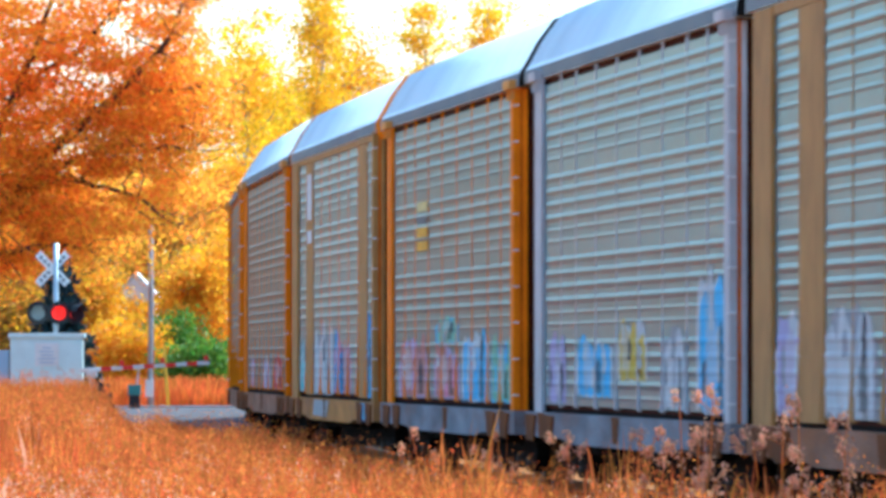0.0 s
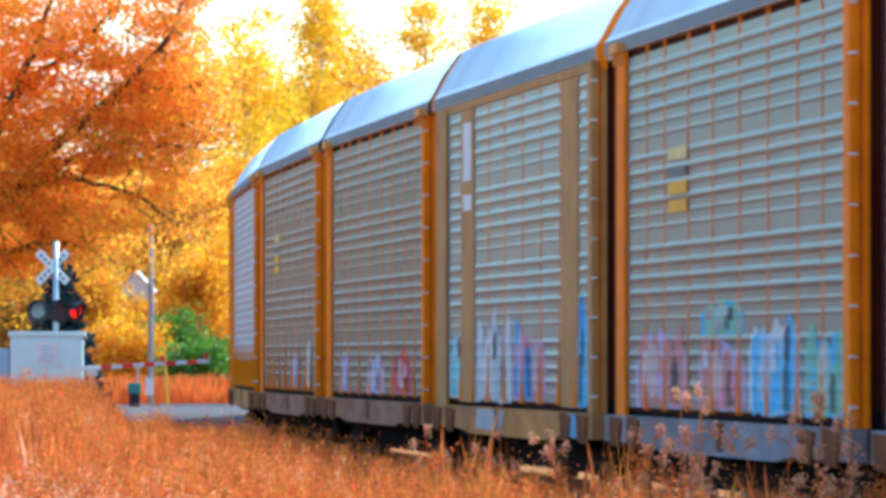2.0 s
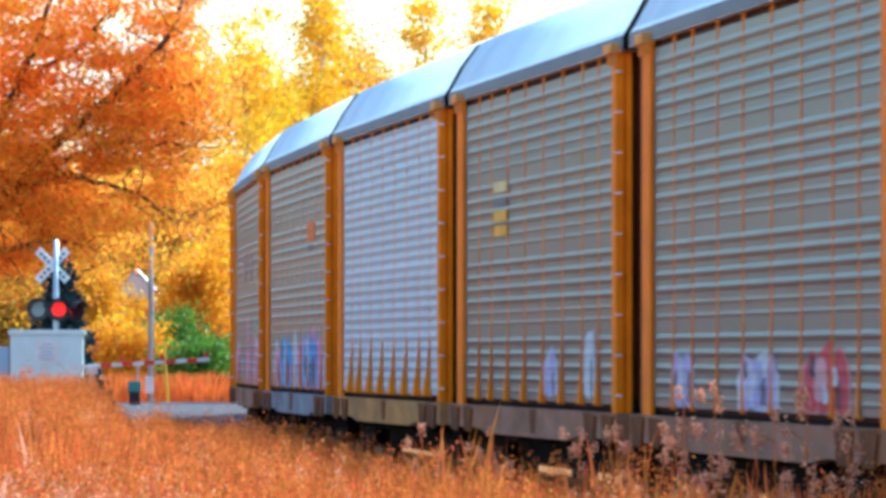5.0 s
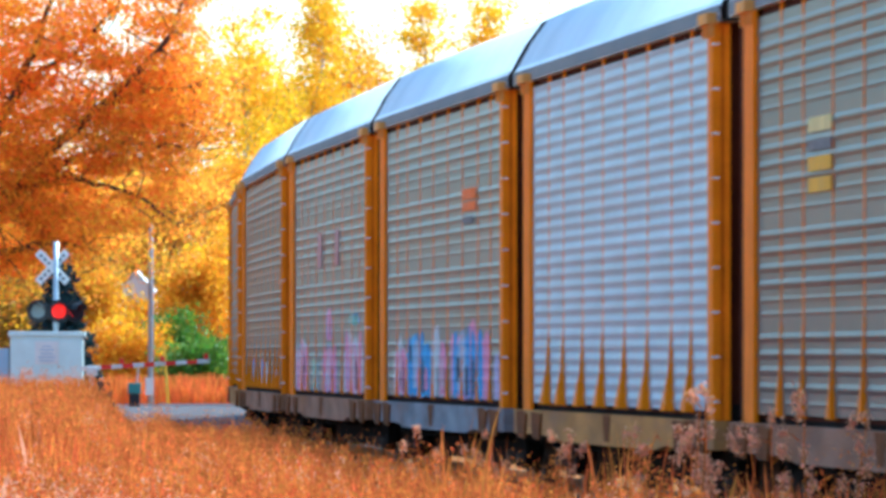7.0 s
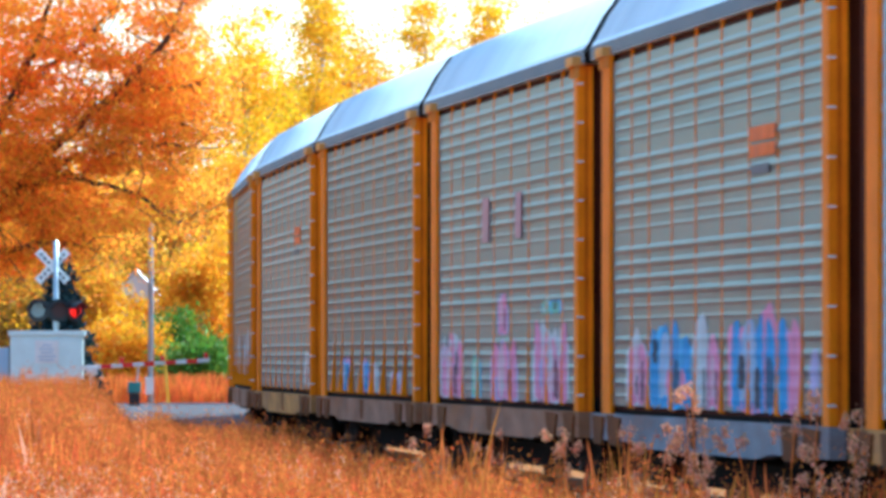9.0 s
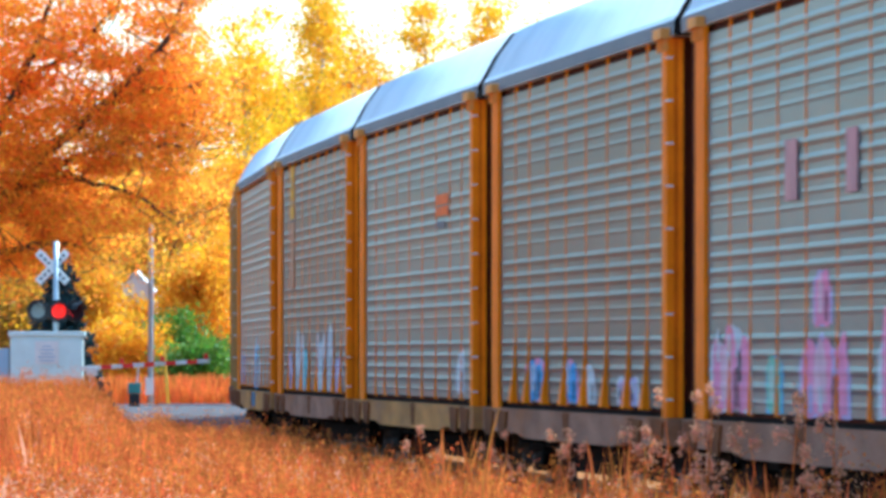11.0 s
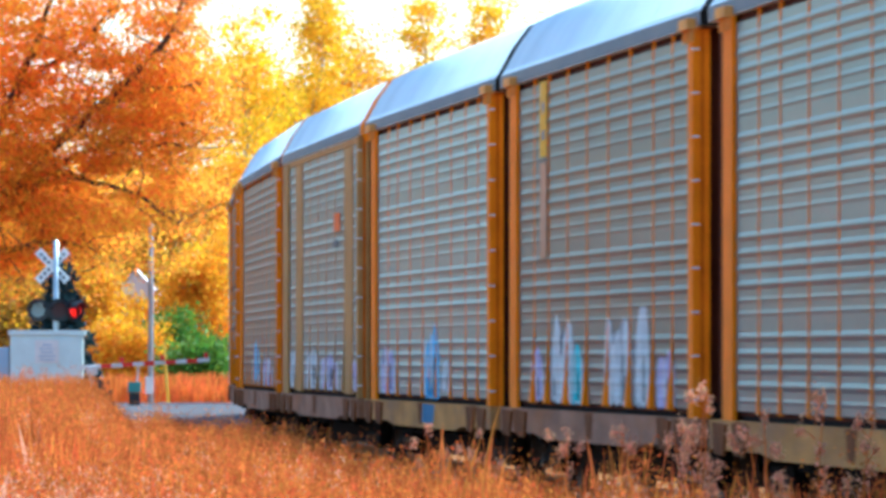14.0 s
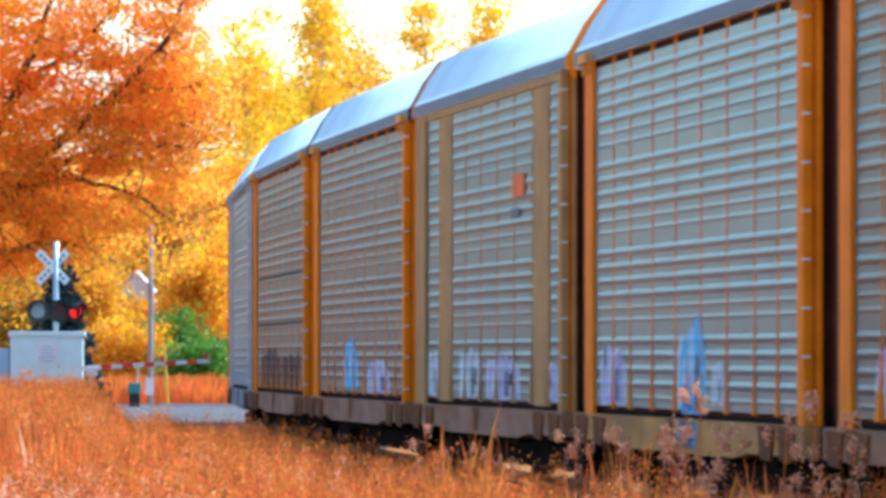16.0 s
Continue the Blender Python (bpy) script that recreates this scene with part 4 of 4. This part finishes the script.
def build_conifer(x, y, height, radius, seed):
    rng = np.random.default_rng(seed)
    tree = tagged(new("spruce_tree"), "dark blue-green spruce behind the crossing", "tree")
    tree.location = (x, y, GROUND)
    bm = B()
    tube(bm, (0, 0, -0.2), (0, 0, height), 0.2, 0.02, 8)
    pts = []
    for k in range(120):
        f = 0.05 + 0.93 * k / 120
        r = radius * (1 - f) * rng.uniform(0.75, 1.1) + 0.08
        a = k * 2.4
        e = Vector((math.cos(a) * r, math.sin(a) * r, height * f - r * 0.25))
        tube(bm, (0, 0, height * f), e, 0.03, 0.008, 5)
        for u in np.linspace(0.1, 1, 45):
            pts.append((e.x * u + rng.normal() * 0.1, e.y * u + rng.normal() * 0.1, height * f - r * 0.25 * u + rng.normal() * 0.1))
    part("trunk", bm, M["bark"], tree)
    attach("crown", leaf_mesh("crown", pts, 0.2, LEAF["spruce"], rng), tree)


def build_woods():
    # big maple whose limbs reach over the crossing
    maple_limbs()
    # trees beyond the road
    spec = [
        (160, 440, 7.0, 1.5, 0.6, "gold", 9000), (225, 434, 3.6, 2.2, 0.4, "gold", 8000), (352, 445, 7.4, 1.9, 0.8, "gold", 10000), (375, 450, 8.0, 2.6, 0.8, "gold", 14000),
        (160, 462, 7.5, 2.4, 0.5, "olive", 8000), (20, 440, 7.0, 3.0, 0.5, "olive", 15000), (290, 470, 10.0, 3.0, 1.2, "olive", 9000), (180, 480, 11.0, 3.2, 1.5, "olive", 9000),
        (400, 480, 13.0, 3.0, 2.0, "gold", 16000), (240, 500, 14.0, 3.5, 2.5, "olive", 12000), (243, 446, 5.9, 1.2, 0.6, "gold", 2300), (345, 430, 2.6, 1.6, 0.2, "green", 7000), (310, 436, 4.4, 1.7, 0.3, "green", 7000), (372, 432, 2.9, 1.4, 0.2, "green", 6000),
        (80, 490, 12.0, 3.5, 2.0, "olive", 12000), (-60, 450, 10.0, 3.5, 1.0, "gold", 12000), (440, 455, 9.0, 2.5, 1.0, "gold", 9000),
    ]
    for i, (px, y, h, r, low, leaf, n) in enumerate(spec):
        word = {"gold": "golden", "orange": "orange", "olive": "olive-brown", "green": "green"}[leaf]
        small = h < 5
        build_tree("shrub" if small else "roadside_tree", f"{word} autumn {'shrub' if small else 'tree'} beyond the road", spot(px, y), y, h, r, low, 0.07 if small else 0.16, n, 0.16, LEAF[leaf],
                   M["bark"] if i % 2 else M["bark_pale"], 100 + i, limbs=16, clump=0.36)
    for i, (px, y, h, r, leaf) in enumerate(((110, 400, 11.0, 3.6, "orange"), (-40, 405, 13.0, 4.0, "gold"), (300, 470, 18.0, 3.0, "orange"))):
        build_tree("background_maple", "orange maple standing behind the crossing" if leaf == "orange" else "golden maple standing behind the crossing", spot(px, y), y, h, r, 6.0, 0.18, 13000, 0.13, LEAF[leaf], M["bark"], 70 + i, limbs=22, clump=0.5)
    tall = [(430, 500, 17.5, 2.2, "yellow", 9000), (475, 540, 15.5, 2.4, "yellow", 4000), (560, 520, 20.5, 1.8, "yellow", 9000), (530, 560, 17.5, 2.6, "gold", 5000), (610, 540, 18.5, 2.6, "gold", 7000), (660, 560, 17.5, 2.6, "gold", 5500),
            (745, 530, 20.0, 1.5, "yellow", 7000), (865, 530, 20.5, 1.5, "yellow", 7000), (700, 590, 16.5, 2.6, "gold", 5000), (980, 560, 20.0, 1.6, "yellow", 5000), (1080, 540, 19.5, 1.6, "yellow", 5000), (800, 600, 13, 2.6, "gold", 6000),
            (1200, 560, 16, 2.6, "yellow", 5000), (1350, 570, 15, 2.6, "gold", 5000), (1500, 560, 16, 2.6, "yellow", 5000), (500, 580, 16.5, 2.4, "gold", 6000), (590, 570, 17.0, 2.2, "yellow", 5500), (640, 600, 16.0, 2.4, "gold", 5500), (450, 590, 17.0, 2.4, "yellow", 6000)]
    for i, (px, y, h, r, leaf, n) in enumerate(tall):
        build_tree("poplar", "tall yellow poplar with thin foliage beyond the railway" if leaf == "yellow" else "tall golden tree with thinning foliage beyond the railway", spot(px, y), y, h, r, 3.0, 0.16, n, 0.18, LEAF[leaf], M["bark_pale"], 300 + i, limbs=20, slim=True, clump=0.45)
    # unseen trees added along the field's edge, to darken and warm the cars' reflections
    row = [o for o in bpy.data.objects if o.name.startswith("roadside_tree") and o.parent is None]
    for k in range(12):
        copy_thing(row[k % 4], pose(-23 - 6.3 * k, 352 + 9 * math.sin(k * 1.7), GROUND, 0, 0, 73 * k))
    row = [o for o in bpy.data.objects if o.name.startswith("background_maple") and o.parent is None]
    for k in range(14):
        copy_thing(row[k % 3], pose(-25 - 5.2 * k, 366 + 7 * math.sin(k * 2.3), GROUND, 0, 0, 97 * k))
    build_conifer(spot(108, 392), 392, 6.1, 2.3, 7)


def maple_limbs():
    Y = 345.0
    rng = np.random.default_rng(5)
    tree = tagged(new("maple_tree"), "big orange maple with dark limbs over the crossing", "tree")
    base = Vector((spot(-110, Y), Y, GROUND))
    tree.location = base

    def P(px, py, dy=0.0):
        y = Y + dy
        return Vector((spot(px, y), y, high(py, y))) - base
    bm = B()
    root = Vector((0, 0, -0.3))
    fork = P(-95, 480)
    limb(bm, root, fork, 0.45, 0.36, rng, 0.03, 4)
    main = []
    routes = [[(-95, 480), (10, 350), (110, 250), (210, 165), (300, 60), (330, -60)],
              [(-95, 480), (-40, 330), (20, 180), (70, 60), (110, -60)],
              [(-60, 430), (40, 335), (150, 270), (250, 250), (340, 265)],
              [(-30, 400), (60, 320), (140, 320), (240, 350), (310, 400)],
              [(70, 290), (170, 190), (260, 160), (370, 150)],
              [(-40, 330), (-70, 150), (-60, 0), (-90, -150)],
              [(20, 180), (60, 130), (150, 80), (230, -20)],
              [(-60, 450), (0, 440), (80, 430), (150, 440)],
              [(210, 165), (280, 190), (350, 230)],
              [(-95, 480), (-250, 330), (-330, 150)], [(-95, 480), (-220, 400), (-400, 330)], [(-70, 150), (-200, 40), (-260, -120)]]
    for j, rt in enumerate(routes):
        dy = -2.4 if j < 5 else rng.uniform(-2.5, 2.5)
        prev, dv = None, 0.0
        r = 0.22 if j < 2 else 0.13
        for i, (px, py) in enumerate(rt):
            d = dy * i / len(rt)
            p = P(px + rng.uniform(-6, 6), py + rng.uniform(-6, 6), d)
            if prev is not None:
                main += limb(bm, prev, p, r * (1 - (i - 1) / len(rt)), r * (1 - i / len(rt)) + 0.012, rng, 0.08, 4)
            prev = p
    tips = list(main[::1])
    for p in main[::2]:
        for q in range(3):
            e = p + Vector(rng.normal(size=3)) * 0.75 + Vector((0.1, 0, 0.1))
            limb(bm, p, e, 0.03, 0.008, rng, 0.25, 3)
            tips.append(e)
    part("trunk", bm, M["bark"], tree, smooth=True)
    c = np.array([tuple(p) for p in tips])
    cc = c[rng.integers(0, len(c), 480)] + rng.normal(size=(480, 3)) * 0.55
    wide = []
    while len(wide) < 620:
        px, py = rng.uniform(-260, 395), rng.uniform(-150, 425)
        if px > 240 and py > 350 or noise.noise(Vector((px * 0.017, py * 0.024, 5))) > 0.28:
            continue
        wide.append(tuple(P(px, py, rng.uniform(-2.8, 2.8))))
    cc = np.concatenate([cc, np.array(wide)])
    n = 105000
    p = cc[rng.integers(0, len(cc), n)] + rng.normal(size=(n, 3)) * np.array([0.46, 0.6, 0.17])
    # the crown opens here and there to the sky
    gap = np.array([noise.noise(Vector((q[0] * 0.62, q[1] * 0.1, q[2] * 0.95 + 3))) for q in p])
    p = p[gap + rng.normal(size=n) * 0.06 < 0.34]
    attach("crown", leaf_mesh("crown", p, 0.12, LEAF["orange"], rng, 0.8), tree)


def build_white_patch():
    # house-shaped white block, added in place of a bright sky gap
    h = tagged(new("house"), "white gabled block standing in for the bright gap behind golden leaves", "house")
    y = 452.0
    h.location = (spot(240, y), y, GROUND)
    bm = B()
    prism(bm, [(-0.8, 0), (-0.8, 4.9), (0, 5.75), (0.8, 4.9), (0.8, 0)], 0, 5)
    part("wall", bm, M["patch_white"], h)
    bm = B()
    prism(bm, [(-0.9, 4.84), (0, 5.8), (0.9, 4.84), (0.9, 4.92), (0, 5.88), (-0.9, 4.92)], -0.1, 5.2)
    part("roof", bm, M["patch_white"], h)


def blades(name, label, spots, heights, mat, rng, width=0.012, plume=0.0, lean=0.12, kind="stuff", per=3):
    """Tufts of bent, tapering blades or feathery stalks."""
    n = len(spots)
    spots = np.repeat(spots, per, 0)
    heights = np.repeat(heights, per) * rng.uniform(0.55, 1.08, n * per)
    N = n * per
    base = spots + np.column_stack([rng.normal(size=(N, 2)) * 0.05, np.zeros(N)])
    ang = rng.uniform(0, 2 * np.pi, N)
    side = np.column_stack([np.cos(ang), np.sin(ang) * 0.5, np.zeros(N)])
    la = rng.uniform(0, 2 * np.pi, N)
    ld = np.column_stack([np.cos(la), np.sin(la), np.zeros(N)]) * (rng.uniform(0.2, 1.6, N) * lean * heights)[:, None]
    up = np.array([0, 0, 1.0])
    w = width * rng.uniform(0.6, 1.5, N)[:, None]
    prof = ((0, 1.0), (0.45, 0.9), (0.72, 0.7 + plume * 1.4), (0.88, 0.5 + plume * 2.0), (1.0, 0.12))
    rows = []
    for u, ww in prof:
        c = base + up * (heights * u)[:, None] + ld * u * u
        rows += [c - side * w * ww, c + side * w * ww]
    v = np.stack(rows, 1).reshape(-1, 3)
    k = len(rows)
    idx = np.arange(N)[:, None] * k
    f = np.concatenate([idx + np.array([2 * i, 2 * i + 1, 2 * i + 3, 2 * i + 2]) for i in range(len(prof) - 1)], 1).reshape(-1, 4)
    me = bpy.data.meshes.new(name)
    me.vertices.add(len(v))
    me.vertices.foreach_set("co", v.ravel())
    me.loops.add(f.size)
    me.loops.foreach_set("vertex_index", f.ravel())
    me.polygons.add(len(f))
    me.polygons.foreach_set("loop_start", np.arange(0, f.size, 4))
    me.update(calc_edges=True)
    me.materials.append(mat)
    return me


def near_face(y):
    """How far right the field may reach at a distance: short of the ballast."""
    s = 150 - y
    return on_line(max(min(s, 200), -400)).x - 1.3


def build_grass():
    rng = np.random.default_rng(11)

    def thin(px):
        """The share that is missing: the stand opens towards the ballast."""
        return 0.5 / (1 + np.exp(-(px - 620) / 80)) + 0.32 / (1 + np.exp(-(px - 1120) / 60))

    def field(name, label, count, y0, y1, height, mat, width, plume, per, pxr, tall=None):
        ys = y0 * (y1 / y0) ** rng.uniform(0, 1, count)
        px = rng.uniform(pxr[0], pxr[1], count)
        xs = (px - 784) / F_PX * ys
        lim = np.array([near_face(y) for y in ys])
        keep = (xs < lim) & (rng.uniform(0, 1, count) > thin(px))
        xs, ys, px = xs[keep], ys[keep], px[keep]
        z = np.array([relief(x, y) for x, y in zip(xs, ys)])
        h = height(px, ys) * rng.uniform(0.8, 1.12, len(xs))
        me = blades(name, label, np.column_stack([xs, ys, z]), h, mat, rng, width, plume, per=per)
        tagged(new(name, me), label, "grass", kind="stuff")

    def top(px, ys):
        """Height of the stand: reeds on the low side, shorter towards the ballast."""
        reed = 1 / (1 + np.exp((px - 195) / 12))
        bumps = np.array([noise.noise(Vector((p * 0.02, y * 0.05, 1))) for p, y in zip(px, ys)]) * 0.14
        slope = 1 / (1 + np.exp(-(px - 570) / 95))
        far = 1 / (1 + np.exp(-(ys - 190) / 12))
        return 1.2 - 0.4 * slope - 0.75 * far * (1 - reed) + 0.3 * slope * (ys < 95) + 0.3 * reed * (ys > 90) + bumps

    field("dry_grass", "tall rust-orange dry grass in the field", 20000, 58, 150, top, LEAF["grass"], 0.006, 0.5, 6, (-120, 1750))
    field("dry_grass_beyond", "rust-orange dry grass towards the crossing", 10000, 150, 285, top, LEAF["grass"], 0.01, 0.4, 6, (-150, 900))
    field("seed_plumes", "pale pinkish seed plumes over the dry grass", 500, 62, 140, lambda p, y: top(p, y) * 1.05, LEAF["plume"], 0.014, 0.8, 1, (-120, 1750))
    field("tall_stalks", "sparse tall dry stalks at the track's edge", 1100, 78, 112, lambda p, y: 1.2 + 0.35 * (np.sin(p * 0.021) * np.sin(p * 0.0043 + 1)) + 0 * y, LEAF["grass"], 0.0035, 1.3, 3, (430, 1750))

    def fluff(name, label, count, y0, y1, size, mat, lo, hi, pxr):
        ys = y0 * (y1 / y0) ** rng.uniform(0, 1, count)
        px = rng.uniform(pxr[0], pxr[1], count)
        xs = (px - 784) / F_PX * ys
        keep = (xs < np.array([near_face(y) for y in ys])) & (rng.uniform(0, 1, count) > thin(px))
        xs, ys, px = xs[keep], ys[keep], px[keep]
        gx = np.array([noise.noise(Vector((x * 2.2, y * 0.5, 9))) for x, y in zip(xs, ys)])
        h = top(px, ys) * (lo + (hi - lo) * rng.uniform(0, 1, len(xs)) ** 0.7) * (1 + 0.22 * gx)
        z = np.array([relief(x, y) for x, y in zip(xs, ys)]) + h
        each = 60
        heart = rng.integers(0, len(xs), len(xs) * 3 // each)
        spread = rng.uniform(1.0, 2.6, len(heart))[:, None]
        centre = np.column_stack([xs, ys, z])[heart]
        tufts = np.repeat(centre, each, 0) + rng.normal(size=(len(heart) * each, 3)) * np.repeat(spread, each, 0) * size * np.array([0.8, 1.0, 1.5])
        me = leaf_mesh(name, tufts, size * 0.62, mat, rng)
        tagged(new(name, me), label, "grass", kind="stuff")

    fluff("grass_heads", "feathery rust-orange heads of dry grass", 90000, 58, 150, 0.035, LEAF["grass"], 0.45, 1.12, (-120, 1750))
    fluff("grass_heads_beyond", "feathery rust-orange heads of dry grass", 90000, 150, 285, 0.045, LEAF["grass"], 0.5, 1.05, (-150, 900))
    fluff("seed_fluff", "pale pinkish fluff of seed heads", 7000, 58, 130, 0.03, LEAF["plume"], 0.5, 1.12, (-120, 1750))
    fluff("pale_fluff", "pale pinkish fluff of seed heads low in the field", 9000, 56, 70, 0.03, LEAF["plume"], 0.72, 1.0, (-120, 330))
    # orange brush behind the road
    n = 5000
    ys = rng.uniform(404, 425, n)
    px = rng.uniform(-100, 420, n)
    xs = (px - 784) / F_PX * ys
    me = blades("dry_brush", "", np.column_stack([xs, ys, np.full(n, GROUND)]), rng.uniform(0.9, 1.6, n), LEAF["grass"], rng, 0.014, 0.4, per=6)
    tagged(new("dry_brush", me), "rust-orange dry brush beyond the road", "brush", kind="stuff")


WEEDS = []


def build_weeds():
    """Tall seeding weeds that stand out before the train and sway in its wind."""
    for i, (px, py, y) in enumerate(((1195, 700, 84), (1215, 755, 86), (1265, 690, 82), (1240, 770, 88), (1380, 740, 80), (1440, 705, 83), (1500, 735, 81), (1110, 770, 90), (1320, 765, 85), (1000, 775, 94), (870, 770, 104), (760, 760, 110))):
        rng = np.random.default_rng(500 + i)
        x = spot(px, y)
        g = relief(x, y)
        h = high(py, y) - g
        weed = tagged(new("seeding_weed"), "tall dry weed with pale pinkish fluffy seed heads", "weed", "weeds by the track")
        weed.location = (x, y, g)
        bm = B()
        pts = limb(bm, (0, 0, -0.05), (rng.normal() * 0.05, 0, h * 0.97), 0.008, 0.004, rng, 0.04, 5)
        clumps = []
        for k in range(6):
            f = rng.uniform(0.6, 1.0)
            st = Vector((0, 0, h * f * 0.95))
            e = st + Vector((rng.normal() * 0.09, rng.normal() * 0.09, 0.05 + 0.06 * rng.uniform()))
            limb(bm, st, e, 0.004, 0.002, rng, 0.1, 2)
            clumps.append(tuple(e))
        part("stem", bm, LEAF["grass"], weed)
        c = np.array(clumps + [(0, 0, h)])
        p = c[rng.integers(0, len(c), 260)] + rng.normal(size=(260, 3)) * np.array([0.02, 0.02, 0.035])
        attach("seed_head_fluff", leaf_mesh("seed_head_fluff", p, 0.03, LEAF["plume"], rng), weed, None, "pale pinkish fluffy seed heads")["kind"] = "stuff"
        WEEDS.append(weed)


build_weeds()
build_woods()
build_white_patch()
build_grass()


def motions():
    for n, car in enumerate(CARS):
        walk(car, [(0.5 * k, car_pose(n, 0.5 * k)) for k in range(33)])
    # weeds sway in the wind of the passing cars
    for i, weed in enumerate(WEEDS):
        x, y, z = weed.location
        walk(weed, [(0.4 * k, pose(x, y, z, 2.5 * math.sin(1.7 * k + i), 3.5 * math.sin(1.13 * k + 2.1 * i) + 2.5 * math.sin(0.41 * k + i), 0)) for k in range(41)])
    # the added discs turn so that the two red lamps flash in turn
    for k, vane in enumerate(VANES):
        rows = []
        t = -0.04 - 0.5975
        edge = []
        i = 0
        while True:
            c = 0.04 + 1.195 * i
            if c - 0.28 > 16.2:
                break
            edge.append((c - 0.28, c + 0.28))
            i += 1
        x, y, z = vane.location

        def at(turned):
            return pose(x, y, z, 0, 0, 82 if turned else 0)
        state = None
        for i in range(161):
            t = i / 10
            first = any(a <= t <= b for a, b in edge)
            lit = first if k == 0 else not first
            rows.append((t, at(lit)))
        walk(vane, rows)


motions()
